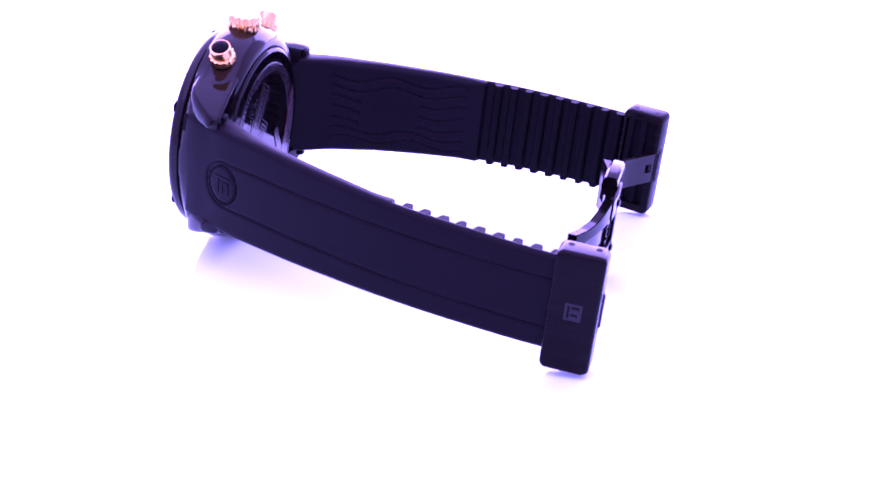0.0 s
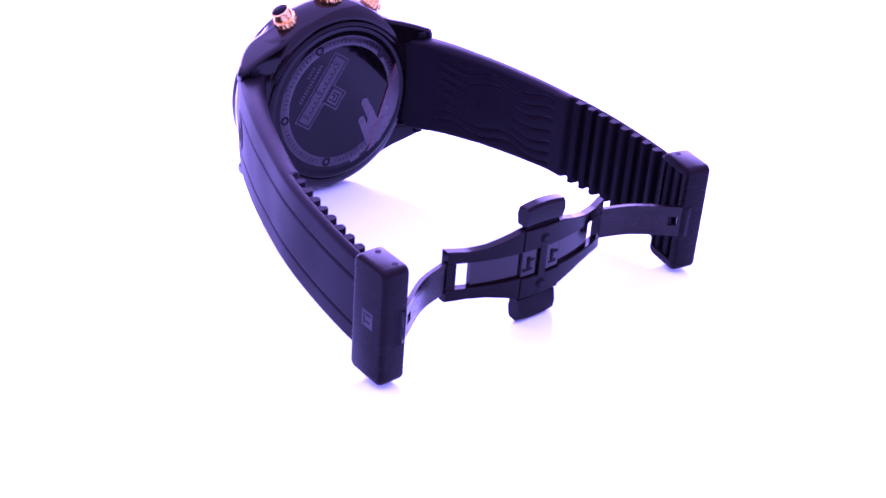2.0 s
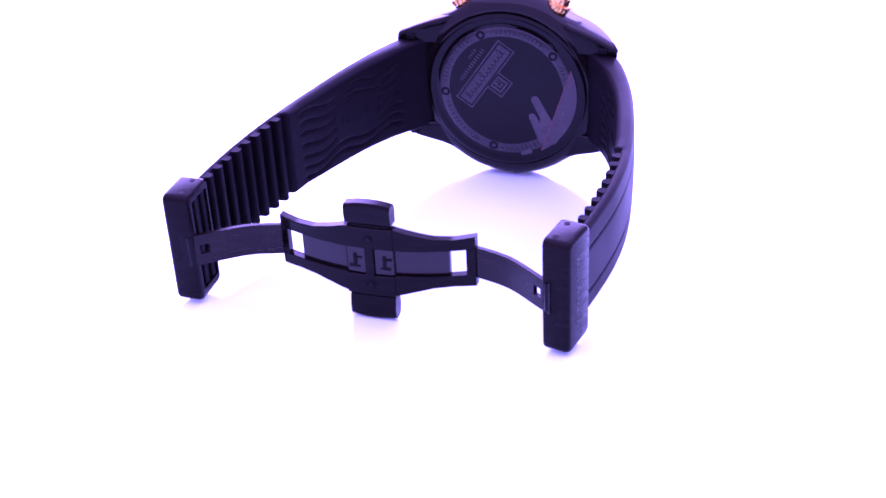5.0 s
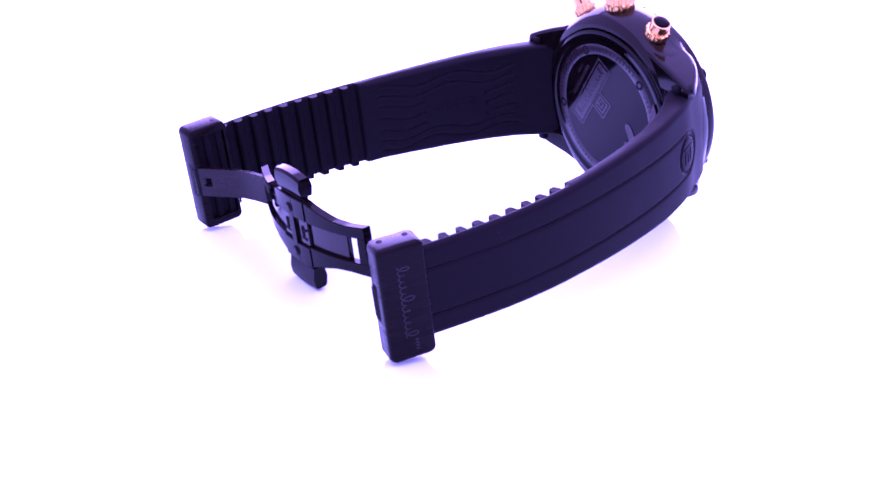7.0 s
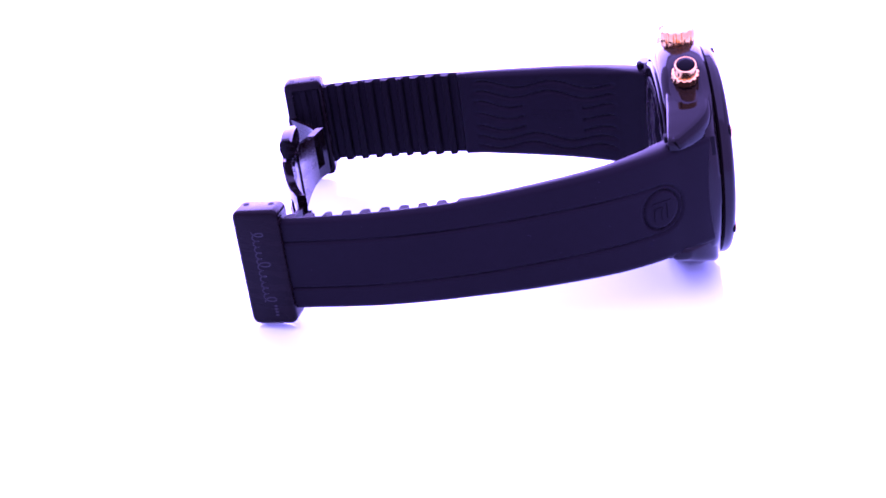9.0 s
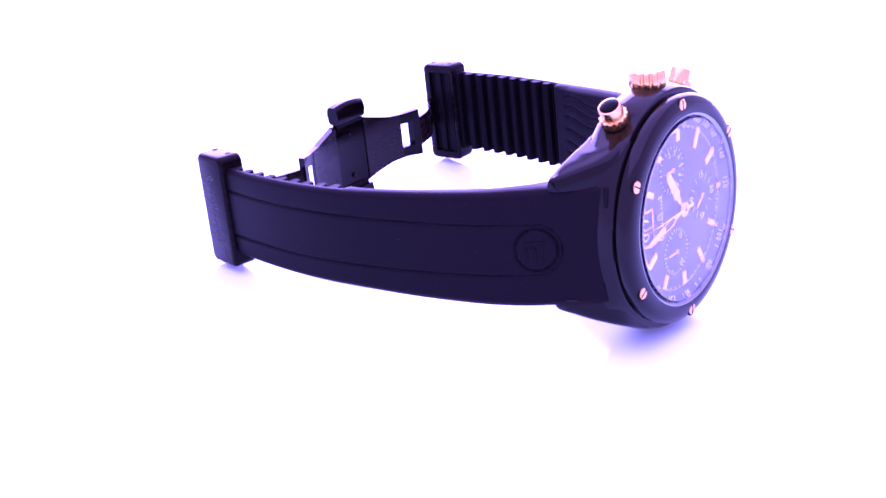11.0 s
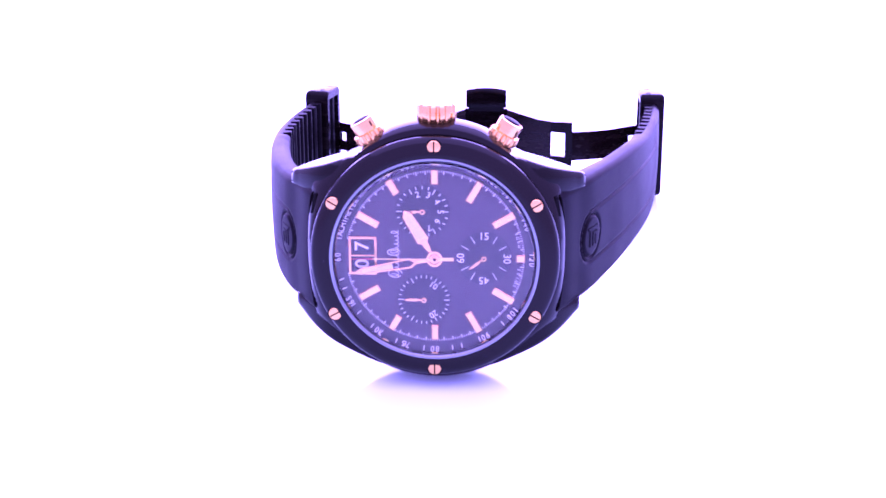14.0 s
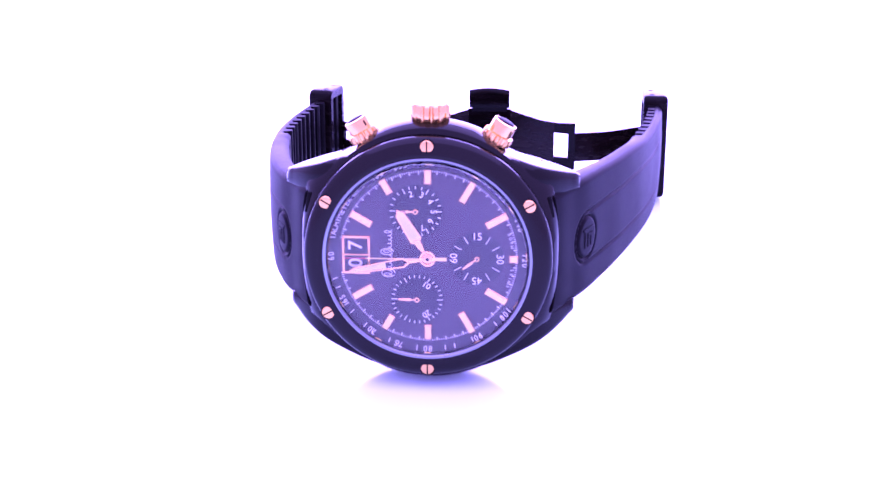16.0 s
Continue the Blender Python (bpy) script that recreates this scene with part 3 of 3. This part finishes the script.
    part("film", prism([(x, z) for x, z in arc], 13.47, 13.5), FILM, back, "lifted crescent of clear protective film")
    part("film_edge", ribbon([(arc[0][0] + 0.05, arc[0][1]), ((arc[0][0] + arc[-1][0]) / 2, (arc[0][1] + arc[-1][1]) / 2), (arc[-1][0] + 0.05, arc[-1][1])], 0.22, 13.46, 13.53), FILM_RED, back, "thin dark red edge of the film")
    def lobe(x0, z0, x1, z1, w):
        a = math.atan2(z1 - z0, x1 - x0)
        out = [(x0 + w * math.cos(a + math.pi / 2 + t * math.pi / 8), z0 + w * math.sin(a + math.pi / 2 + t * math.pi / 8)) for t in range(9)]
        out += [(x1 + w * 0.8 * math.cos(a - math.pi / 2 + t * math.pi / 8), z1 + w * 0.8 * math.sin(a - math.pi / 2 + t * math.pi / 8)) for t in range(9)]
        return out
    part("film_tab", join(prism(lobe(-11.2, -8.6, -7.6, -1.6, 1.35), 13.45, 13.465), prism(lobe(-11.6, -12.0, -10.2, -7.6, 2.0), 13.441, 13.449), prism(lobe(-9.6, -12.8, -6.8, -6.4, 1.2), 13.425, 13.44), prism(lobe(-6.0, -16.4, -4.2, -17.2, 0.7), 13.36, 13.4)), FILM, back, "pull tab of the film")


# ---------------------------------------------------------------- strap
LEFT = [(-22.0, 2.0), (-24.9, 6.0), (-27.5, 10.8), (-31.0, 17.5), (-35.0, 29.0), (-38.1, 43.4), (-39.9, 59.0), (-39.8, 72.0), (-38.5, 84.0), (-36.0, 99.0)]
RIGHT = [(22.0, 2.0), (24.9, 6.0), (27.4, 10.8), (30.8, 17.5), (36.3, 31.0), (41.0, 45.0), (44.9, 58.5), (47.7, 73.0), (49.4, 87.0), (50.0, 99.5)]


def sag(x, y):
    return float(np.interp(y, (8, 25, 75, 98), (0.0, -0.5, -0.5, -0.3) if x < 0 else (0.0, 0.4, 0.3, 0.0)))


def half_width(y):
    return float(np.interp(y, (8, 20, 57, 100), (12.1, 12.0, 10.6, 10.1)))


def thickness(y):
    return float(np.interp(y, (2, 16, 30, 56.3, 57.0, 100), (7.4, 5.8, 4.7, 4.0, 2.4, 2.0)))


def strap_point(line, i, b, off):
    """A point on the strap: section i, width b, depth off towards the wrist."""
    x, y = line[i]
    ax, ay = line[max(0, i - 1)]
    bx, by = line[min(len(line) - 1, i + 1)]
    d = math.hypot(bx - ax, by - ay)
    tx, ty = (bx - ax) / d, (by - ay) / d
    s = 1 if x > 0 else -1
    nx, ny = -ty * s, tx * s
    if nx * s > 0:
        nx, ny = -nx, -ny
    return (x + nx * off, y + ny * off, b + sag(x, y))


def make_strap(knots, name_label):
    n = 300
    line, _ = smooth_line(knots, n)
    ys, xs = [p[1] for p in line], [p[0] for p in line]

    def seated(y, b, off):
        """As strap_point near the case, where the strap's end is hollowed to the round of the case."""
        y += max(0.0, 1 - (y - 2.0) / 9.0) * (3.5 - 1.3 * (b / 12.0) ** 2)
        x, d = float(np.interp(y, ys, xs)), 0.3
        run = float(np.interp(y + d, ys, xs)) - float(np.interp(y - d, ys, xs))
        k = math.hypot(run, 2 * d)
        s = 1 if x > 0 else -1
        return (x - s * off * 2 * d / k, y + s * off * run / k, b + sag(x, y))

    verts, faces = [], []
    top = np.linspace(-1, 1, 91)
    count = 0
    for i in range(n):
        y = line[i][1]
        w, th = half_width(y), thickness(y)
        ring = []
        for u in top:
            b = float(u) * w
            e = max(0.0, (abs(u) - 0.88) / 0.12)
            off = 0.9 * e ** 2.2 + 0.35 * (abs(u)) ** 2
            # border grooves of the raised middle panel, closed round the emblem
            if y > 16.0:
                off += 0.42 * math.exp(-((abs(b) - 5.2) / 0.26) ** 2)
            q = math.hypot(b, (y - 16.0) * 1.12)
            if y <= 16.0:
                off += 0.42 * math.exp(-((q - 5.2) / 0.26) ** 2)
            if y < 26:
                off += 0.55 * math.exp(-((q - 4.25) / 0.30) ** 2)
                if q < 3.95:
                    off -= 0.12
            ring.append(seated(y, b, off) if y < 11 else strap_point(line, i, b, off))
        for u in top[::-1]:
            b = float(u) * w
            soft = float(np.interp(y, (14, 20, 52, 57), (0.0, 1.0, 1.0, 0.0)))
            e = max(0.0, (abs(u) - 0.94 + 0.06 * soft) / (0.06 + 0.06 * soft))
            off = th - (0.5 + 0.9 * soft) * e ** 2
            if 17 < y < 53:
                fade = min(1.0, (y - 17) / 1.5, (53 - y) / 1.5)
                for k, z0 in enumerate((-8.2, -5.9, -3.4, -0.4, 2.6, 5.2, 7.8)):
                    if abs(y - 33) < 7.5 and k in (2, 3, 4):
                        continue
                    zc = z0 + 0.85 * math.sin((y - 17) * 0.36 + 0.35 * k)
                    off -= 0.55 * fade * math.exp(-((b - zc) / 0.40) ** 2)
            ring.append(seated(y, b, off) if y < 11 else strap_point(line, i, b, off))
        verts += ring
        count = len(ring)
    for i in range(n - 1):
        for k in range(count):
            j = (k + 1) % count
            faces.append((i * count + k, i * count + j, (i + 1) * count + j, (i + 1) * count + k))
    faces.append(tuple(range(count)))
    faces.append(tuple(range((n - 1) * count, n * count))[::-1])
    me = bpy.data.meshes.new("strap")
    me.from_pydata([SEAT @ Vector(v) for v in verts], [], faces)
    bm = bmesh.new()
    bm.from_mesh(me)
    bmesh.ops.recalc_face_normals(bm, faces=bm.faces)
    bm.to_mesh(me)
    bm.free()
    strap = finish("strap", me, RUBBER, watch, name_label, sharp=50)
    at = lambda y: min(range(n), key=lambda i: abs(ys[i] - y))
    # ribs across the inside
    pitch = 3.95
    for k in range(11):
        y0 = 58.9 + pitch * k
        if y0 + 2.2 > line[-1][1]:
            break
        secs = []
        for f, rise in ((0.0, 0.0), (0.12, 1.25), (0.3, 1.55), (0.7, 1.55), (0.88, 1.25), (1.0, 0.0)):
            i = at(y0 + 2.15 * f)
            t0, w = thickness(y0), half_width(y0) - 0.05
            a = t0 - 0.3
            secs.append([strap_point(line, i, -w, a), strap_point(line, i, -w, t0 + rise), strap_point(line, i, -w + 0.3, t0 + rise + 0.05), strap_point(line, i, w - 0.3, t0 + rise + 0.05), strap_point(line, i, w, t0 + rise), strap_point(line, i, w, a)])
        part("rib", loft(secs), RUBBER_IN, strap)
    # emblem bars on the round boss
    bars = []
    for b0, b1, y0, y1 in ((1.4, 1.9, 14.0, 18.2), (-2.0, 1.6, 14.6, 15.1), (-2.0, 0.6, 15.8, 16.3), (0.2, 0.7, 15.9, 17.7), (-2.0, 0.8, 17.3, 17.8)):
        secs = []
        for f in range(9):
            i = at(y0 + (y1 - y0) * f / 8)
            secs.append([strap_point(line, i, b, o) for b, o in ((b0, 0.3), (b0, -0.26), (b1, -0.26), (b1, 0.3))])
        bars.append(loft(secs))
    part("emblem", join(*bars), RUBBER, strap, "raised bar emblem on a round boss")
    # moulded mark on the inside
    bars = []
    for k in range(5):
        for b0, b1 in ((-1.1, -0.2), (0.2, 1.1)):
            y0 = 28.0 + 2.2 * k
            secs = []
            for f in range(4):
                i = at(y0 + 1.5 * f / 3)
                secs.append([strap_point(line, i, b, thickness(y0) + o) for b, o in ((b0, -0.3), (b0, 0.03), (b1, 0.03), (b1, -0.3))])
            bars.append(loft(secs))
    part("moulded_mark", join(*bars), RUBBER, strap)
    return strap


# ---------------------------------------------------------------- buckles and clasp
def make_buckle(side, x_in, x_out, y0, y1):
    """An open box at a strap's end: outer wall, end wall, two cheeks; the wrist side is open."""
    lo, hi = min(x_in, x_out), max(x_in, x_out)
    s = side
    lean = Matrix.Translation(((lo + hi) / 2, (y0 + y1) / 2, 0)) @ Matrix.Rotation(radians(0.0 if s > 0 else -12.0), 4, "Z") @ Matrix.Translation((-(lo + hi) / 2, -(y0 + y1) / 2, 0))
    zb, zt = -13.3, 12.5
    outer = (x_out - 1.3 * s, x_out) if s > 0 else (x_out, x_out + 1.3)
    # a solid block with soft corners, hollowed from the wrist side and the strap side
    def ring(x, y_a, y_b, z_a, z_b, r):
        out = []
        for cy, cz, a0 in ((y_b - r, z_b - r, 0), (y_a + r, z_b - r, 90), (y_a + r, z_a + r, 180), (y_b - r, z_a + r, 270)):
            for k in range(6):
                a = radians(a0 + k * 18)
                out.append((x, cy + r * math.cos(a), cz + r * math.sin(a)))
        return out
    secs = []
    for depth, inset in ((0.0, 0.9), (0.12, 0.5), (0.4, 0.18), (0.8, 0.03), (1.2, 0.0), (hi - lo - 0.8, 0.0), (hi - lo - 0.25, 0.2), (hi - lo, 0.6)):
        secs.append(ring(x_out - depth * s, y0 + inset * 0.6, y1 - inset, zb + inset, zt - inset, 1.5 - inset * 0.6))
    # the inner walls, back down to the floor of the hollow
    for depth in (hi - lo, 1.3):
        secs.append(ring(x_out - depth * s, y0 + 0.9, y1 - 2.0, zb + 2.1, zt - 2.1, 0.5))
    shell = loft(secs)
    bmesh.ops.transform(shell, matrix=lean, verts=shell.verts)
    buckle = part("buckle", shell, BUCKLE, watch, "satin black steel strap buckle end piece")
    part("strap_tongue", box(lo + 1.0, hi - 1.2, y0 + 0.3, y1 - 1.6, zb + 2.0, zt - 2.0, 0.3, 1, lean), RUBBER_IN, buckle)
    for k in range(2):
        xa = (x_in + 0.35 * s, x_in + 1.4 * s)
        part("tongue_rib", box(min(xa), max(xa), y0 + 1.2 + 3.2 * k, y0 + 2.9 + 3.2 * k, zb + 2.1, zt - 2.1, 0.25, 1, lean), RUBBER_IN, buckle)
    for y in (y0 + 2.3, y1 - 2.2):
        xm = (lo + hi) / 2 - 0.9 * s
        # dark disc on the cheek in place of a shaded bore
        part("pin_hole_shade", lathe([(0, 0.05), (0.62, 0.05), (0.68, -0.3)], 20, turn=lean @ Matrix.Translation((xm, y, zt)) @ Matrix.Rotation(radians(90), 4, "X")), DARK, buckle)
    xs = (lo + hi) / 2 - 1.0 * s
    # dark box flush with the end wall, as the shade of an opening
    part("slot_shade", box(xs - 1.1, xs + 1.1, y1 - 0.5, y1 + 0.04, -4.6, 3.6, 0.0, 1, lean), DARK, buckle)
    return buckle, lean, outer


def make_buckles():
    right, lean, outer = make_buckle(1, 45.0, 51.0, 92.0, 101.9)
    x = outer[1]
    em = part("emblem", box(x - 0.1, x + 0.05, 95.4, 98.8, -1.6, 2.0, 0.03, 1, lean), ETCH_DIM, right, "small square engraved emblem")
    part("emblem_relief", join(box(x, x + 0.08, 95.9, 96.4, -1.1, 1.5, 0, 1, lean), box(x, x + 0.08, 96.7, 98.3, 0.9, 1.5, 0, 1, lean), box(x, x + 0.08, 96.7, 98.0, -0.6, -0.1, 0, 1, lean)), BUCKLE, em)
    left, lean, outer = make_buckle(-1, -31.0, -37.0, 92.6, 102.5)
    x = outer[0]
    stroke = [(97.9 - z, x) for x, z in script_line(-8.0, 8.0, 1.9, 12)]
    bm = ribbon(stroke, 0.24, 0, 0.07)
    bmesh.ops.transform(bm, matrix=lean @ Matrix.Translation((x - 0.04, 0, 0)) @ Matrix(((0, 1, 0, 0), (1, 0, 0, 0), (0, 0, 1, 0), (0, 0, 0, 1))), verts=bm.verts)
    part("engraved_script", bm, ETCH_DIM, left, "faint engraved script stroke")
    rows = []
    for k in range(4):
        rows.append(box(x - 0.03, x + 0.1, 96.2 + 0.0, 96.9, -11.2 + 0.7 * k, -10.8 + 0.7 * k, 0, 1, lean))
    part("engraving", join(*rows), ETCH_DIM, left)


CX = 7.2


def clasp_y(a):
    return 97.7 - 4.8 * ((a - CX) / 21.4) ** 2


def curved_bar(a0, a1, z0, z1, depth, rise=0.0, n=16):
    """A bar that follows the clasp's bow; z0, z1 may be functions of a."""
    secs = []
    for i in range(n + 1):
        a = a0 + (a1 - a0) * i / n
        lo = z0(a) if callable(z0) else z0
        hi = z1(a) if callable(z1) else z1
        y = clasp_y(a) + rise
        c = 0.18
        secs.append([(a, y - depth, lo), (a, y - depth, hi), (a, y - c, hi), (a, y, hi - c), (a, y, lo + c), (a, y - c, lo)])
    return loft(secs)


def make_clasp():
    zc = -0.25
    clasp = part("clasp_plate", join(curved_bar(CX - 5.3, CX + 5.3, zc - 8.2, zc + 8.2, 1.2, -0.5), curved_bar(CX - 5.2, CX + 5.2, zc + 3.2, zc + 8.1, 1.0, 0.25), curved_bar(CX - 5.2, CX + 5.2, zc - 8.1, zc - 3.2, 1.0, 0.25),
                                     curved_bar(CX - 0.9, CX + 0.9, zc - 8.0, zc + 8.0, 1.2, 0.3)), BRUSHED, watch, "black steel butterfly clasp centre plate")
    for s in (1, -1):
        part("rivet", lathe([(0, 0.75), (0.6, 0.7), (0.75, 0.5), (0.75, -0.3)], 24, (CX, 97.7, zc + 5.4 * s)), BRUSHED, clasp)
        part("rivet_washer", lathe([(0.76, 0.36), (1.05, 0.4), (1.2, 0.36), (1.2, 0.2)], 24, (CX, 97.7, zc + 5.4 * s)), DARK, clasp)
        part("inner_rivet", lathe([(0, -2.2), (0.5, -2.15), (0.6, -1.9), (0.6, -1.0)], 20, (CX, 97.7, zc + 5.4 * s)), BRUSHED, clasp)
        a0, a1 = (CX + 1.0, CX + 5.0) if s > 0 else (CX - 5.0, CX - 1.0)
        part("latch_window", curved_bar(a0, a1, zc - 3.1, zc + 3.1, 0.5, -0.35), PANEL, clasp)
        am = CX + 3.2 * s
        part("latch_spring", join(box(am - 0.3, am + 0.5, 96.7, 97.5, zc - 1.2, zc + 1.5, 0.15), box(am - 1.2, am + 1.5, 96.7, 97.3, zc - 1.9, zc - 1.1, 0.15), box(am - 1.5, am + 0.2, 96.7, 97.4, zc + 0.4, zc + 1.0, 0.15)), DARK, clasp)
        # push button
        zs = (zc + 8.7, zc + 13.0) if s > 0 else (zc - 13.75, zc - 8.7)
        secs = []
        for i in range(17):
            a = CX - 5.0 + 10.0 * i / 16
            dome = 0.7 * (1 - ((a - CX) / 5.0) ** 2)
            y = 97.6
            tip = zs[1] + dome * 0.8 if s > 0 else zs[0] - dome * 0.8
            base = zs[0] if s > 0 else zs[1]
            secs.append([(a, y - 3.0, base), (a, y - 3.4, (base + tip) / 2), (a, y - 3.0, tip - 0.5 * s), (a, y - 2.5, tip), (a, y - 0.6, tip), (a, y - 0.1, tip - 0.6 * s), (a, y + 0.1, (base + tip) / 2), (a, y - 0.4, base)])
        part("push_button", loft(secs), BRUSHED, watch, "rounded black clasp push button")
        part("button_neck", box(CX - 4.4, CX + 4.4, 95.3, 96.9, min(zc + 7.6 * s, zc + 9.2 * s), max(zc + 7.6 * s, zc + 9.2 * s), 0.1), DARK, clasp)
    for s in (1, -1):
        edge = lambda a: float(np.interp(abs(a - CX), (5.2, 9.0, 13.0, 17.0, 21.4), (8.0, 6.9, 5.9, 5.6, 5.9)))
        a0, a1 = (CX + 5.2, CX + 21.4) if s > 0 else (CX - 21.4, CX - 5.2)
        end = (CX + 19.6, CX + 21.4) if s > 0 else (CX - 21.4, CX - 19.6)
        pan = (CX + 5.2, CX + 16.2) if s > 0 else (CX - 16.2, CX - 5.2)
        wing = part("clasp_wing", join(curved_bar(a0, a1, zc + 3.0, lambda a: zc + edge(a), 1.9, 0, 30), curved_bar(a0, a1, lambda a: zc - edge(a), zc - 3.0, 1.9, 0, 30), curved_bar(end[0], end[1], zc - 3.1, zc + 3.1, 1.9, -0.02, 4)),
                    BRUSHED, watch, "bowed black clasp wing with a rectangular window")
        part("wing_panel", curved_bar(pan[0], pan[1], zc - 3.1, zc + 3.1, 0.9, -0.9), PANEL, wing)
        part("wing_lining", curved_bar(pan[0], pan[1], lambda a: zc - edge(a) + 0.1, lambda a: zc + edge(a) - 0.1, 0.25, -1.75, 24), ARM, wing)
        # folding arm to the buckle
        tip = (46.6, 101.9) if s > 0 else (-32.1, 102.2)
        start = (CX + 20.4 * s, 91.8)
        mid1 = (start[0] + (tip[0] - start[0]) * 0.45, start[1] + (tip[1] - start[1]) * 0.28)
        mid2 = (start[0] + (tip[0] - start[0]) * 0.85, start[1] + (tip[1] - start[1]) * 0.80)
        pts, _ = smooth_line([start, mid1, mid2, tip], 33)
        def arm_run(i0, i1, z0, z1):
            secs = []
            for i in range(i0, i1 + 1):
                x, y = pts[i]
                ax, ay = pts[max(0, i - 1)]
                bx, by = pts[min(32, i + 1)]
                d = math.hypot(bx - ax, by - ay)
                nx, ny = -(by - ay) / d * 0.45, (bx - ax) / d * 0.45
                secs.append([(x + nx, y + ny, z0), (x + nx, y + ny, z1), (x - nx, y - ny, z1), (x - nx, y - ny, z0)])
            return loft(secs)
        za, zz = zc - 3.9, zc + 3.3
        arm = part("clasp_arm", join(arm_run(0, 25, za, zz), arm_run(25, 28, za, zc - 1.3), arm_run(25, 28, zc + 0.9, zz), arm_run(28, 32, za, zz)), ARM, watch, "thin curved black steel folding arm")
        x, y = pts[32]
        part("hinge_barrel", lathe([(0, -3.5), (0.9, -3.5), (0.95, -3.3), (0.95, 2.9), (0.9, 3.1), (0, 3.1)], 20, turn=Matrix.Translation((x - 0.7 * s, y - 0.75, zc)) @ Matrix.Rotation(radians(90), 4, "X")), BRUSHED, arm)


make_case()
make_bezel()
make_dial()
make_crystal()
make_crown()
make_pusher(1)
make_pusher(-1)
make_caseback()
make_strap(LEFT, "black rubber strap half with ribbed inside and round boss, twelve o'clock side")
make_strap(RIGHT, "black rubber strap half with ribbed inside and round boss, six o'clock side")
make_buckles()
make_clasp()

# ---------------------------------------------------------------- what moves: the watch turns with the table and comes to rest
TURN = [(0.0, 258.82), (0.5, 249.79), (1.0, 240.74), (1.5, 231.66), (2.0, 222.55), (2.5, 213.44), (3.0, 204.32), (3.5, 195.19), (4.0, 186.01), (4.5, 176.78), (5.0, 167.50), (5.5, 158.20), (6.0, 148.88), (6.5, 139.56), (7.0, 130.26), (7.5, 121.01), (8.0, 111.80), (8.5, 102.66), (9.0, 93.60), (9.5, 84.53), (10.0, 75.43), (10.5, 66.32), (11.0, 57.08), (11.5, 47.76), (12.0, 38.43), (12.5, 29.12), (13.0, 19.83), (13.5, 10.55), (14.0, 1.29), (14.1, 0.00), (15.0, 0.00), (16.0, 0.00)]


def motions():
    walk(watch, [(t, pose(0, 0, 0, 0, 0, deg - 4.168)) for t, deg in TURN])


motions()
